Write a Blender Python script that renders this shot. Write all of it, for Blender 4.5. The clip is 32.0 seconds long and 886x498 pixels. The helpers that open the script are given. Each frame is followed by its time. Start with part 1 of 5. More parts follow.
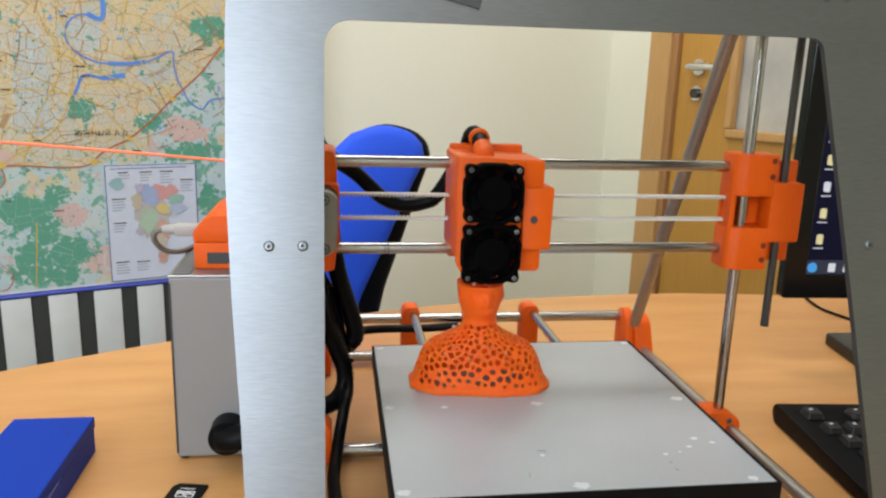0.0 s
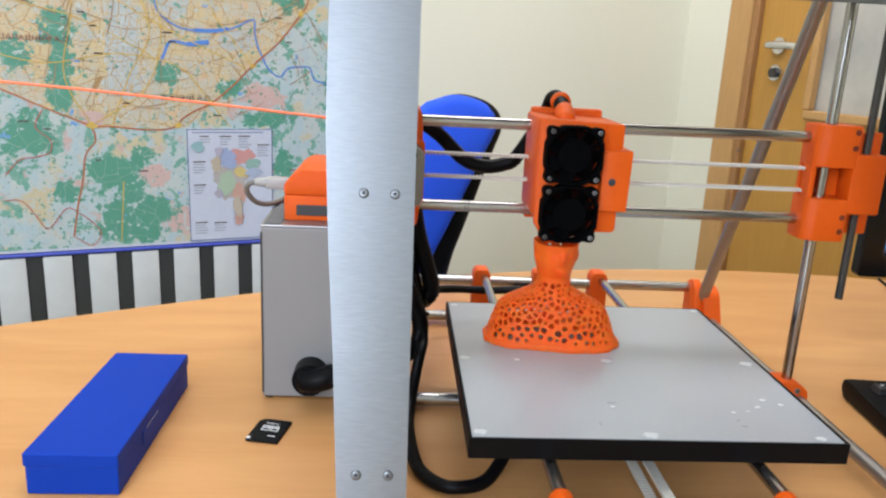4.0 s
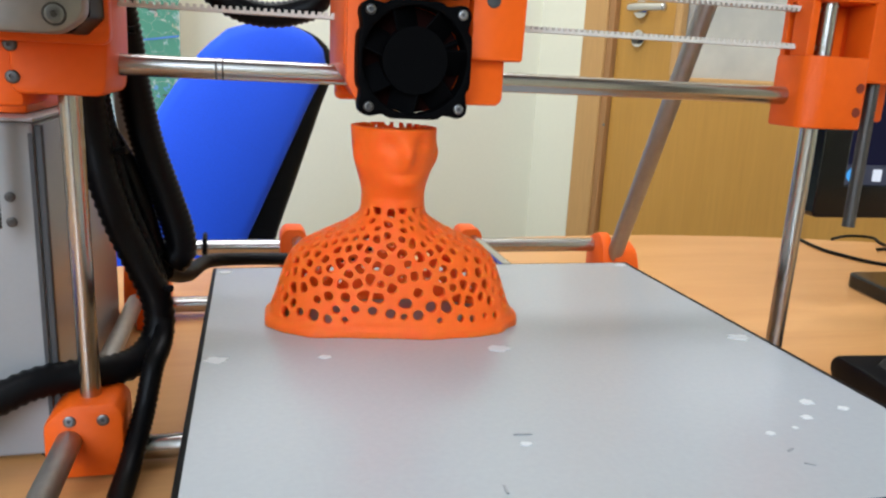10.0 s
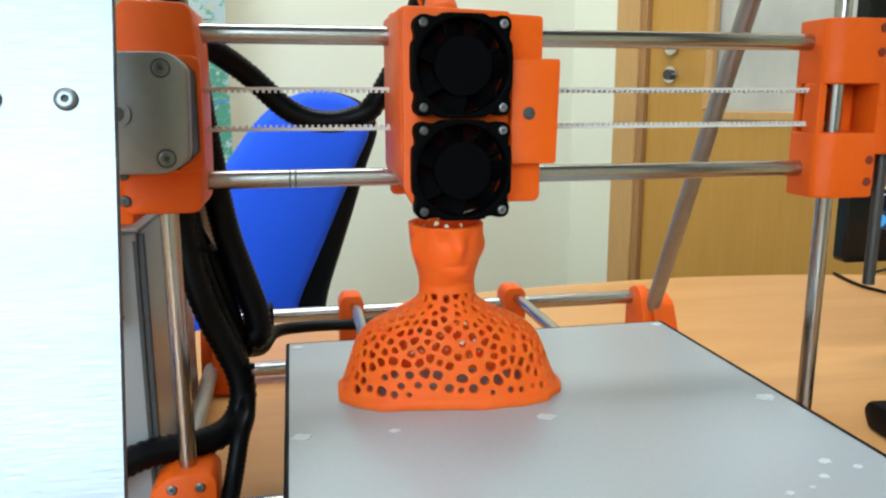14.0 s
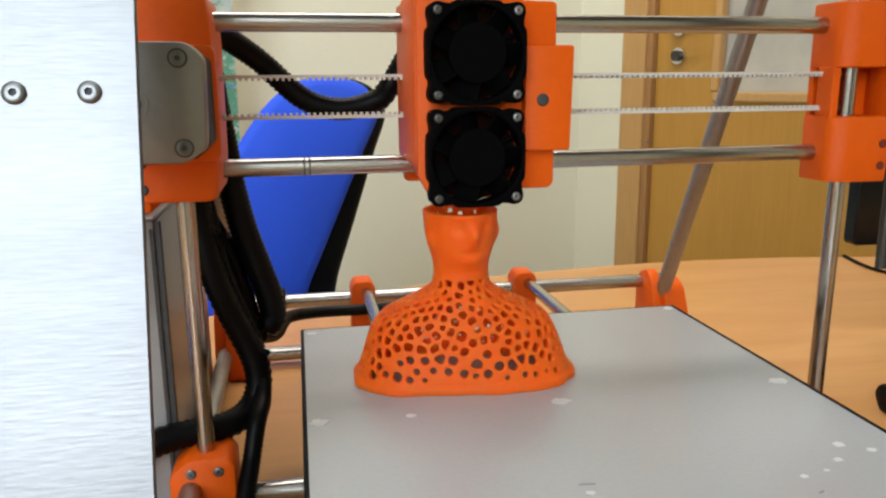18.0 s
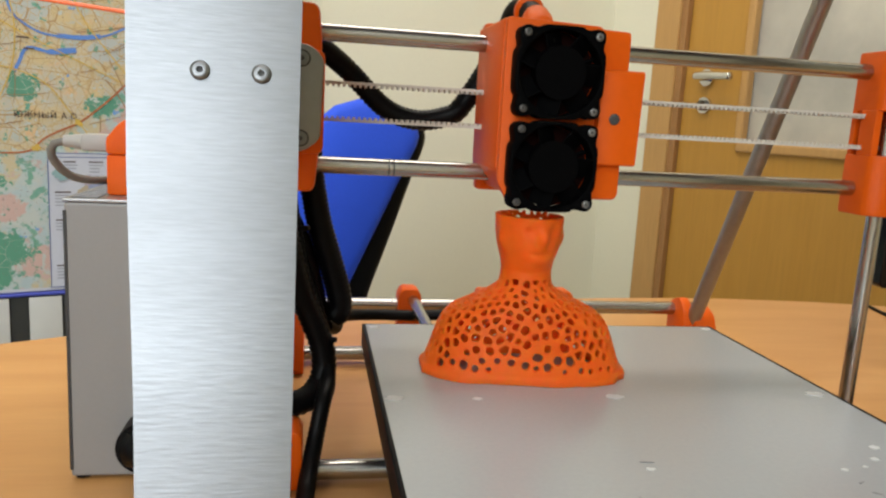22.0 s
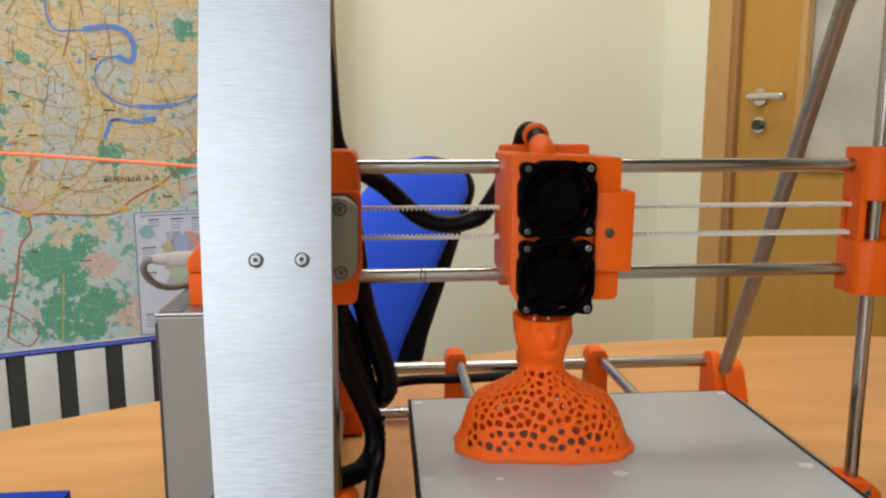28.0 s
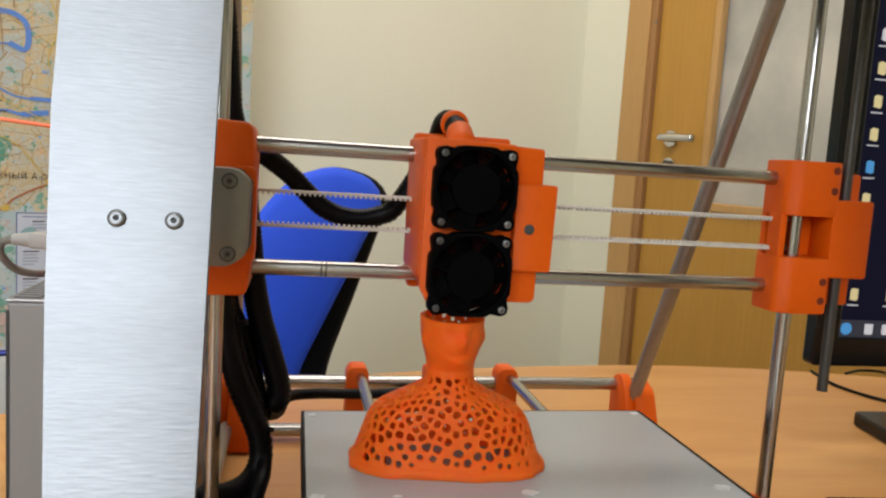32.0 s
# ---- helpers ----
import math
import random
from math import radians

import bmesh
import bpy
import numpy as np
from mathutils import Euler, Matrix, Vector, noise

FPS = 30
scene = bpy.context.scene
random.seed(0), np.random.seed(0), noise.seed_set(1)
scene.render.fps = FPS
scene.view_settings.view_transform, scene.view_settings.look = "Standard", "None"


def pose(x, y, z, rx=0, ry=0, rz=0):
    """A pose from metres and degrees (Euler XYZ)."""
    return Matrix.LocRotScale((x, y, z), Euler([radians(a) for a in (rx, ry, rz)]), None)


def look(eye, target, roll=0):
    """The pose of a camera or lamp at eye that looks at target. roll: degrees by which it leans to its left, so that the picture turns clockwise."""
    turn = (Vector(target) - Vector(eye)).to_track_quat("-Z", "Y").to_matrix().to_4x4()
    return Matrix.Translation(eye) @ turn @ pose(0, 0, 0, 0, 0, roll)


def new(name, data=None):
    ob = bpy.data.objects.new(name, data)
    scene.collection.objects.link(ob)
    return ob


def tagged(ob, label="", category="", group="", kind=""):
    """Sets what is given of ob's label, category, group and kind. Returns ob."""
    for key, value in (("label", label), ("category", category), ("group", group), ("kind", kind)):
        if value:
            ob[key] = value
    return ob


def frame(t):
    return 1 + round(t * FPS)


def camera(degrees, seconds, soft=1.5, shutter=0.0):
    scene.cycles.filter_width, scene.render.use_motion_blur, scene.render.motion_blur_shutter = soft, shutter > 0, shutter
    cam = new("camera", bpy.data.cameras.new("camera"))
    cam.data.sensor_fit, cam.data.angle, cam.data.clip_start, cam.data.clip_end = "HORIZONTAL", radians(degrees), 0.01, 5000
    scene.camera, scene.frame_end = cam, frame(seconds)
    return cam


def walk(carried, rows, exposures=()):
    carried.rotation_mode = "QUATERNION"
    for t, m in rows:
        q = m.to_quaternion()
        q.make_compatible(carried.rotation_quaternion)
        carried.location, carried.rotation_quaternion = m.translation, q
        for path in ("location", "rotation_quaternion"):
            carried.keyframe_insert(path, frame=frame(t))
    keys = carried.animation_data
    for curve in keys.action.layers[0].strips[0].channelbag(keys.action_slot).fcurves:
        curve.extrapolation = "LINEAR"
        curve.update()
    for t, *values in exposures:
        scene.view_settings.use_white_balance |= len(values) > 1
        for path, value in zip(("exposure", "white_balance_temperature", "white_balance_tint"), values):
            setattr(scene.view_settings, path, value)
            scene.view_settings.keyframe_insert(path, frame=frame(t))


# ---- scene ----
cam = camera(60.7, 32.0, soft=2.3)
PATH = [
    (0, (0.0878, -0.5329, 0.2891), (0.2275, 0.4313, 0.0637), 1.75),
    (0.5, (0.0856, -0.5351, 0.2870), (0.2106, 0.4297, 0.0557), 1.80),
    (1, (0.0839, -0.5560, 0.2927), (0.1382, 0.4133, 0.0528), 0.80),
    (1.5, (0.0727, -0.5560, 0.2799), (0.1314, 0.4140, 0.0439), 2.89),
    (2, (0.0716, -0.5389, 0.2733), (0.1599, 0.4220, 0.0110), 3.44),
    (2.5, (0.0709, -0.5427, 0.2738), (0.1461, 0.4179, 0.0062), 3.40),
    (3, (0.0729, -0.5495, 0.2783), (0.1355, 0.4147, 0.0207), 2.89),
    (3.5, (0.0712, -0.5552, 0.2780), (0.1335, 0.4094, 0.0220), 2.99),
    (5.5, (0.0774, -0.5566, 0.2853), (0.1320, 0.4081, 0.0275), 1.65),
    (6, (0.0784, -0.5585, 0.2865), (0.1263, 0.4068, 0.0297), 1.48),
    (6.5, (0.0816, -0.5553, 0.2904), (0.1359, 0.4100, 0.0347), 1.02),
    (7, (0.0761, -0.5513, 0.2826), (0.1394, 0.4119, 0.0215), 2.09),
    (7.5, (0.0671, -0.5089, 0.2608), (0.2109, 0.4399, -0.0204), 4.50),
    (8, (0.0680, -0.4941, 0.2547), (0.2306, 0.4515, -0.0272), 4.58),
    (8.5, (0.0783, -0.4552, 0.2466), (0.2831, 0.4945, 0.0099), 3.93),
    (9, (0.0977, -0.3797, 0.2131), (0.3435, 0.5623, -0.0155), 2.24),
    (9.5, (0.1209, -0.3192, 0.1625), (0.3822, 0.6215, -0.0538), 3.65),
    (10, (0.1361, -0.3147, 0.1705), (0.3784, 0.6270, -0.0631), 2.91),
    (10.5, (0.1329, -0.3192, 0.1732), (0.3751, 0.6276, -0.0392), 2.45),
    (11, (0.1312, -0.3216, 0.1757), (0.3716, 0.6268, -0.0313), 2.09),
    (11.5, (0.1269, -0.3300, 0.1933), (0.3579, 0.6217, -0.0094), 2.54),
    (12, (0.1266, -0.3356, 0.1928), (0.3468, 0.6225, 0.0095), 0.99),
    (12.5, (0.1271, -0.3394, 0.1975), (0.3388, 0.6199, 0.0108), 0.70),
    (13, (0.1238, -0.3436, 0.1999), (0.3206, 0.6185, 0.0115), -0.01),
    (13.5, (0.1242, -0.3478, 0.2018), (0.3126, 0.6161, 0.0138), -0.36),
    (14, (0.1241, -0.3467, 0.1999), (0.3141, 0.6159, 0.0068), -0.10),
    (14.5, (0.1230, -0.3480, 0.2007), (0.3059, 0.6158, 0.0064), -0.32),
    (16.5, (0.1214, -0.3502, 0.2071), (0.2984, 0.6138, 0.0089), -1.02),
    (17, (0.1198, -0.3485, 0.2038), (0.2989, 0.6139, -0.0004), -0.63),
    (17.5, (0.1228, -0.3487, 0.2061), (0.3010, 0.6137, 0.0007), -1.11),
    (18, (0.1202, -0.3475, 0.2019), (0.3016, 0.6121, -0.0132), -0.49),
    (18.5, (0.1199, -0.3496, 0.2016), (0.2932, 0.6106, -0.0177), -1.09),
    (19, (0.1168, -0.3546, 0.2049), (0.2716, 0.6066, -0.0232), -1.33),
    (19.5, (0.1172, -0.3596, 0.2107), (0.2476, 0.6018, -0.0315), -3.48),
    (20, (0.1138, -0.3628, 0.2113), (0.2420, 0.5982, -0.0335), -2.70),
    (20.5, (0.1138, -0.3608, 0.2096), (0.2492, 0.5997, -0.0335), -2.76),
    (21, (0.1074, -0.3706, 0.2094), (0.2405, 0.5958, -0.0107), -0.91),
    (21.5, (0.0831, -0.3857, 0.1946), (0.2133, 0.5864, -0.0004), 2.27),
    (22, (0.0861, -0.3744, 0.1903), (0.2573, 0.5963, 0.0217), 3.19),
    (22.5, (0.0813, -0.3948, 0.2054), (0.2058, 0.5830, 0.0368), 2.16),
    (23, (0.0796, -0.4169, 0.2112), (0.1651, 0.5583, 0.0072), 3.61),
    (23.5, (0.0796, -0.4134, 0.2071), (0.1818, 0.5601, 0.0025), 5.06),
    (24, (0.0898, -0.3891, 0.2008), (0.2529, 0.5771, 0.0010), 5.79),
    (24.5, (0.0912, -0.3869, 0.1997), (0.2569, 0.5773, -0.0071), 5.82),
    (25, (0.0876, -0.4102, 0.2180), (0.2067, 0.5652, 0.0328), 3.65),
    (25.5, (0.0973, -0.4070, 0.2264), (0.2188, 0.5694, 0.0478), 2.62),
    (26, (0.1010, -0.4139, 0.2373), (0.2112, 0.5656, 0.0683), 1.30),
    (26.5, (0.1004, -0.4195, 0.2415), (0.2003, 0.5630, 0.0845), 0.69),
    (28.5, (0.1022, -0.4305, 0.2538), (0.1710, 0.5550, 0.0988), -0.58),
    (29, (0.1072, -0.4294, 0.2585), (0.1730, 0.5571, 0.1091), -1.40),
    (29.5, (0.1049, -0.4292, 0.2555), (0.1735, 0.5576, 0.1090), -0.79),
    (30, (0.1062, -0.4297, 0.2569), (0.1750, 0.5576, 0.1138), -1.11),
    (30.5, (0.1062, -0.4298, 0.2565), (0.1708, 0.5573, 0.1105), -1.11),
    (31, (0.1101, -0.4280, 0.2600), (0.1909, 0.5598, 0.1270), -1.21),
    (31.5, (0.1113, -0.4090, 0.2444), (0.2583, 0.5729, 0.1249), 1.79),
    (32, (0.1082, -0.3960, 0.2230), (0.3013, 0.5791, 0.1135), 3.64),
]
EXPOSURES = [(0, -0.16, 6450, 15), (2, -0.2, 6450, 17), (3.5, -0.02, 6200, 17), (6, -0.03, 5900, 18), (9, -0.05, 5900, 18), (10, 0.12, 6000, 15), (11, 0.33, 5950, 12), (12, 0.33, 5800, 4), (14, 0.08, 5850, 5), (17, -0.17, 6550, 14),
             (20, -0.25, 6990, 15), (22, -0.32, 7020, 14.5), (23, -0.33, 7080, 15), (25, -0.29, 7060, 15), (26, -0.30, 6950, 15.5), (30, -0.43, 6950, 17), (32, -0.45, 6950, 17)]
walk(cam, [(t, look(eye, target, roll)) for t, eye, target, roll in PATH], EXPOSURES)

# ---- light ----
world = bpy.data.worlds.new("room_dark")
scene.world = world
world.use_nodes = True
world.node_tree.nodes["Background"].inputs[0].default_value = (0.6, 0.7, 0.8, 1)
world.node_tree.nodes["Background"].inputs[1].default_value = 0.05
scene.view_settings.exposure = 0.0


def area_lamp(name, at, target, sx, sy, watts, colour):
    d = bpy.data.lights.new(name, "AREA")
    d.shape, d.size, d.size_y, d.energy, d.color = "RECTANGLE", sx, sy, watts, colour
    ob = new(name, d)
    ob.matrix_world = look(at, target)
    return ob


# unseen lamps without fittings, placed for the overhead light that rod highlights show
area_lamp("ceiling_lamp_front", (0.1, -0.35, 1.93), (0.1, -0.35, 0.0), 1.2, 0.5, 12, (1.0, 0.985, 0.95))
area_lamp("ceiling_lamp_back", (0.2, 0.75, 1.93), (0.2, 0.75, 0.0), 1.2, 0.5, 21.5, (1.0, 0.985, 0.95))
area_lamp("window_daylight", (-0.76, -2.28, 1.10), (-0.76, 0.0, 1.10), 1.25, 1.5, 71, (0.78, 0.91, 1.0))

# ---- materials ----
TURN = radians(22)
DA = Vector((math.cos(TURN), math.sin(TURN), 0))       # along the map wall
NA = Vector((math.sin(TURN), -math.cos(TURN), 0))      # from the map wall into the room
CORNER = Vector((0.900, 1.700, 0))
MAP0 = Vector((-0.349, 0.975, 0))


def material(name, colour, rough=0.5, metal=0.0, grain=0.0, scale=60.0, bump=0.0, stretch=(1, 1, 1), second=None, mix_scale=6.0, coat=0.0, emit=None, strength=0.0, spec=0.5):
    """A principled surface with two scales of variation: fine grain and broad patches."""
    m = bpy.data.materials.new(name)
    m.use_nodes = True
    nt = m.node_tree
    b = nt.nodes["Principled BSDF"]
    b.inputs["Roughness"].default_value = rough
    b.inputs["Metallic"].default_value = metal
    b.inputs["Coat Weight"].default_value = coat
    b.inputs["Specular IOR Level"].default_value = spec
    b.inputs["Base Color"].default_value = (*colour, 1)
    if emit:
        b.inputs["Emission Color"].default_value = (*emit, 1)
        b.inputs["Emission Strength"].default_value = strength
    if grain or bump or second:
        tc = nt.nodes.new("ShaderNodeTexCoord")
        mp = nt.nodes.new("ShaderNodeMapping")
        mp.inputs["Scale"].default_value = stretch
        nt.links.new(tc.outputs["Object"], mp.inputs[0])
        fine = nt.nodes.new("ShaderNodeTexNoise")
        fine.inputs["Scale"].default_value, fine.inputs["Detail"].default_value = scale, 5
        nt.links.new(mp.outputs[0], fine.inputs["Vector"])
        broad = nt.nodes.new("ShaderNodeTexNoise")
        broad.inputs["Scale"].default_value, broad.inputs["Detail"].default_value = mix_scale, 3
        nt.links.new(mp.outputs[0], broad.inputs["Vector"])
        mix = nt.nodes.new("ShaderNodeMix")
        mix.data_type = "RGBA"
        mix.inputs[6].default_value = (*colour, 1)
        mix.inputs[7].default_value = (*(second or colour), 1)
        nt.links.new(broad.outputs["Fac"], mix.inputs[0])
        val = nt.nodes.new("ShaderNodeMapRange")
        val.inputs[3].default_value, val.inputs[4].default_value = 1 - grain, 1 + grain
        nt.links.new(fine.outputs["Fac"], val.inputs[0])
        mul = nt.nodes.new("ShaderNodeVectorMath")
        mul.operation = "SCALE"
        nt.links.new(mix.outputs[2], mul.inputs[0])
        nt.links.new(val.outputs[0], mul.inputs["Scale"])
        nt.links.new(mul.outputs[0], b.inputs["Base Color"])
        rr = nt.nodes.new("ShaderNodeMapRange")
        rr.inputs[3].default_value, rr.inputs[4].default_value = max(rough - 0.08, 0.02), min(rough + 0.08, 1)
        nt.links.new(broad.outputs["Fac"], rr.inputs[0])
        nt.links.new(rr.outputs[0], b.inputs["Roughness"])
        if bump:
            bp = nt.nodes.new("ShaderNodeBump")
            bp.inputs["Strength"].default_value, bp.inputs["Distance"].default_value = bump, 0.001
            nt.links.new(fine.outputs["Fac"], bp.inputs["Height"])
            nt.links.new(bp.outputs[0], b.inputs["Normal"])
    return m


def layered_plastic(name, colour, layer=0.00035, rough=0.42):
    """Printed plastic: fine level ridges."""
    m = material(name, colour, rough, spec=0.22, grain=0.06, scale=300, second=tuple(c * 0.86 for c in colour), mix_scale=30)
    nt = m.node_tree
    tc = nt.nodes.new("ShaderNodeTexCoord")
    wave = nt.nodes.new("ShaderNodeTexWave")
    wave.bands_direction = "Z"
    wave.inputs["Scale"].default_value = 0.314 / layer / 1.0
    wave.inputs["Distortion"].default_value = 0.4
    nt.links.new(tc.outputs["Object"], wave.inputs["Vector"])
    bp = nt.nodes.new("ShaderNodeBump")
    bp.inputs["Strength"].default_value, bp.inputs["Distance"].default_value = 0.25, 0.0003
    nt.links.new(wave.outputs["Fac"], bp.inputs["Height"])
    nt.links.new(bp.outputs[0], nt.nodes["Principled BSDF"].inputs["Normal"])
    return m


def brushed_plate():
    """Aluminium brushed along x: the gloss spreads across the brush lines."""
    m = material("brushed_aluminium", (0.240, 0.250, 0.263), 0.385, 0.92, grain=0.16, scale=560, bump=0.05, stretch=(0.22, 1, 2.4), second=(0.22, 0.229, 0.241), mix_scale=9)
    nt = m.node_tree
    b = nt.nodes["Principled BSDF"]
    b.inputs["Anisotropic"].default_value = 0.75
    up = nt.nodes.new("ShaderNodeCombineXYZ")
    for k, v in enumerate((0.0, 0.27, 0.963)):
        up.inputs[k].default_value = v
    nt.links.new(up.outputs[0], b.inputs["Tangent"])
    # longer, stronger brush strokes
    tc = nt.nodes.new("ShaderNodeTexCoord")
    mp = nt.nodes.new("ShaderNodeMapping")
    mp.inputs["Scale"].default_value = (120, 60, 1000)
    nt.links.new(tc.outputs["Object"], mp.inputs[0])
    n = nt.nodes.new("ShaderNodeTexNoise")
    n.inputs["Scale"].default_value, n.inputs["Detail"].default_value = 1.0, 2
    nt.links.new(mp.outputs[0], n.inputs["Vector"])
    bp = nt.nodes.new("ShaderNodeBump")
    bp.inputs["Strength"].default_value, bp.inputs["Distance"].default_value = 0.27, 0.0003
    nt.links.new(n.outputs["Fac"], bp.inputs["Height"])
    nt.links.new(bp.outputs[0], b.inputs["Normal"])
    return m


ALU = brushed_plate()
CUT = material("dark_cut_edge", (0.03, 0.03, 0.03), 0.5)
STEEL = material("polished_steel_rod", (0.44, 0.425, 0.405), 0.25, 1.0, grain=0.08, scale=400, stretch=(1, 1, 1))
TUBE = material("satin_steel_tube", (0.40, 0.38, 0.36), 0.46, 1.0, grain=0.12, scale=220, second=(0.34, 0.325, 0.31), mix_scale=20)
LEAD = material("dark_threaded_steel", (0.09, 0.085, 0.08), 0.45, 0.8, grain=0.2, scale=500)
SCREW = material("zinc_screw", (0.19, 0.195, 0.20), 0.36, 0.95)
BOLT = material("dull_bolt_head", (0.21, 0.21, 0.21), 0.45, 0.9)
# near-black red that paints in the shade between fan blades
FAN_SHADE = material("dark_red_fan_shade", (0.009, 0.0015, 0.001), 0.7, spec=0.03)
HOLE_SHADE = material("orange_hole_shade", (0.16, 0.015, 0.003), 0.6)
# near black: paints shade into recesses, and colours the badge and ring marks
SOCKET = material("recess_shade_and_marks", (0.04, 0.04, 0.04), 0.6)
MOTOR = material("cast_motor_plate", (0.265, 0.262, 0.26), 0.45, 0.9, grain=0.08, scale=300)
ORANGE = layered_plastic("orange_printed_plastic", (0.78, 0.106, 0.003))
BUST = layered_plastic("bright_orange_print", (1.0, 0.135, 0.009), 0.0003, 0.50)
shell = BUST.node_tree.nodes["Principled BSDF"]
shell.inputs["Subsurface Weight"].default_value = 0.75
shell.inputs["Subsurface Radius"].default_value = (1.0, 0.22, 0.05)
shell.inputs["Subsurface Scale"].default_value = 0.006
BLACKP = material("black_plastic", (0.0035, 0.0035, 0.004), 0.45, grain=0.2, scale=300, spec=0.10)
FANP = material("fan_plastic", (0.0016, 0.0016, 0.0018), 0.6, grain=0.15, scale=200, spec=0.02)
SLEEVE = material("black_corrugated_sleeve", (0.0022, 0.0022, 0.0026), 0.42, grain=0.2, scale=200, spec=0.13)
BELT = material("pale_rubber_belt", (0.56, 0.525, 0.46), 0.7, grain=0.15, scale=600)
BEDTOP = material("grey_bed_sheet", (0.395, 0.415, 0.43), 0.25, 0.0, grain=0.05, scale=500, second=(0.355, 0.375, 0.39), mix_scale=7, spec=0.5)
for link in list(BEDTOP.node_tree.nodes["Principled BSDF"].inputs["Roughness"].links):
    BEDTOP.node_tree.links.remove(link)
TAPE = material("pale_worn_spot", (0.52, 0.535, 0.54), 0.6, grain=0.08, scale=900)
SCUFF = material("dark_scuff", (0.24, 0.25, 0.26), 0.6)
PSU_M = material("grey_painted_case", (0.26, 0.25, 0.245), 0.5, 0.1, grain=0.04, scale=500, second=(0.235, 0.23, 0.225), mix_scale=10)
PSU_SIDE = material("zinc_case_side", (0.36, 0.365, 0.38), 0.38, 0.8, grain=0.06, scale=300)
BLUE = material("blue_card_box", (0.006, 0.038, 0.33), 0.5, grain=0.08, scale=600, second=(0.007, 0.046, 0.37), mix_scale=14, spec=0.08)
PAPER = material("white_print", (0.8, 0.8, 0.8), 0.6)
CABLE_G = material("grey_usb_cable", (0.36, 0.35, 0.33), 0.5)
CABLE_D = material("dark_usb_cable", (0.16, 0.15, 0.13), 0.5)
FILA = material("orange_filament", (1.0, 0.20, 0.07), 0.35)
WALLM = material("cream_wall_paint", (0.77, 0.75, 0.61), 0.75, grain=0.03, scale=160, bump=0.12, second=(0.74, 0.72, 0.58), mix_scale=2)
CEILM = material("white_ceiling_paint", (0.8, 0.8, 0.78), 0.85, grain=0.03, scale=80)
FLOORM = material("pale_grey_floor", (0.36, 0.36, 0.35), 0.55, grain=0.15, scale=30)
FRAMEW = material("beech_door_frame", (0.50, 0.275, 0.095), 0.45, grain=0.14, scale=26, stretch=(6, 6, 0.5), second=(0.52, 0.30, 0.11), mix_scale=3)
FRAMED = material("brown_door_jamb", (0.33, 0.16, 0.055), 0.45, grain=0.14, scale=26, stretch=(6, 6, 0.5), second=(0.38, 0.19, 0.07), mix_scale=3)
DOORW = material("honey_door_veneer", (0.45, 0.222, 0.036), 0.42, grain=0.13, scale=22, stretch=(6, 6, 0.4), second=(0.51, 0.265, 0.05), mix_scale=3)
CHROME = material("chrome", (0.66, 0.66, 0.66), 0.08, 1.0)
# two greys in broad patches paint the blurred light seen in the glass
GLASSM = material("frosted_door_glass", (0.22, 0.22, 0.215), 0.30, grain=0.06, scale=60, bump=0.2, second=(0.66, 0.62, 0.52), mix_scale=7)
CHAIR_F = material("blue_chair_fabric", (0.009, 0.072, 0.66), 0.8, grain=0.14, scale=700, bump=0.25, second=(0.012, 0.088, 0.74), mix_scale=8)
RAIL = material("blue_plastic_rail", (0.055, 0.075, 0.40), 0.4, grain=0.1, scale=90)
RADW = material("white_radiator_enamel", (0.55, 0.55, 0.52), 0.4, grain=0.08, scale=30, second=(0.47, 0.47, 0.44), mix_scale=10)
RADK = material("radiator_gap_shade", (0.03, 0.03, 0.025), 0.7)
SCREENM = material("screen_glow", (0.003, 0.003, 0.006), 0.45, emit=(0.004, 0.0045, 0.017), strength=1.0, spec=0.08)
ICON_Y = material("icon_folder_glow", (0.1, 0.09, 0.04), 0.4, emit=(0.75, 0.68, 0.36), strength=0.9)
ICON_W = material("icon_white_glow", (0.1, 0.1, 0.1), 0.4, emit=(0.75, 0.8, 0.85), strength=0.8)
ICON_B = material("icon_blue_glow", (0.02, 0.05, 0.1), 0.4, emit=(0.05, 0.35, 0.75), strength=0.9)
ICON_R = material("icon_red_glow", (0.1, 0.02, 0.02), 0.4, emit=(0.75, 0.10, 0.03), strength=0.8)
TASKM = material("taskbar_glow", (0.02, 0.02, 0.03), 0.3, emit=(0.010, 0.017, 0.034), strength=1.0)
GLOWM = material("wallpaper_magenta_glow", (0.02, 0.0, 0.02), 0.3, emit=(0.28, 0.02, 0.16), strength=0.7)
GLOSSB = material("gloss_black", (0.004, 0.004, 0.0045), 0.14, spec=0.3)
KEYM = material("black_key", (0.009, 0.009, 0.010), 0.5, grain=0.1, scale=400)
WHITEP = material("white_plastic_clip", (0.62, 0.62, 0.60), 0.5)
BRASS = material("brass_nozzle", (0.7, 0.5, 0.2), 0.3, 1.0)


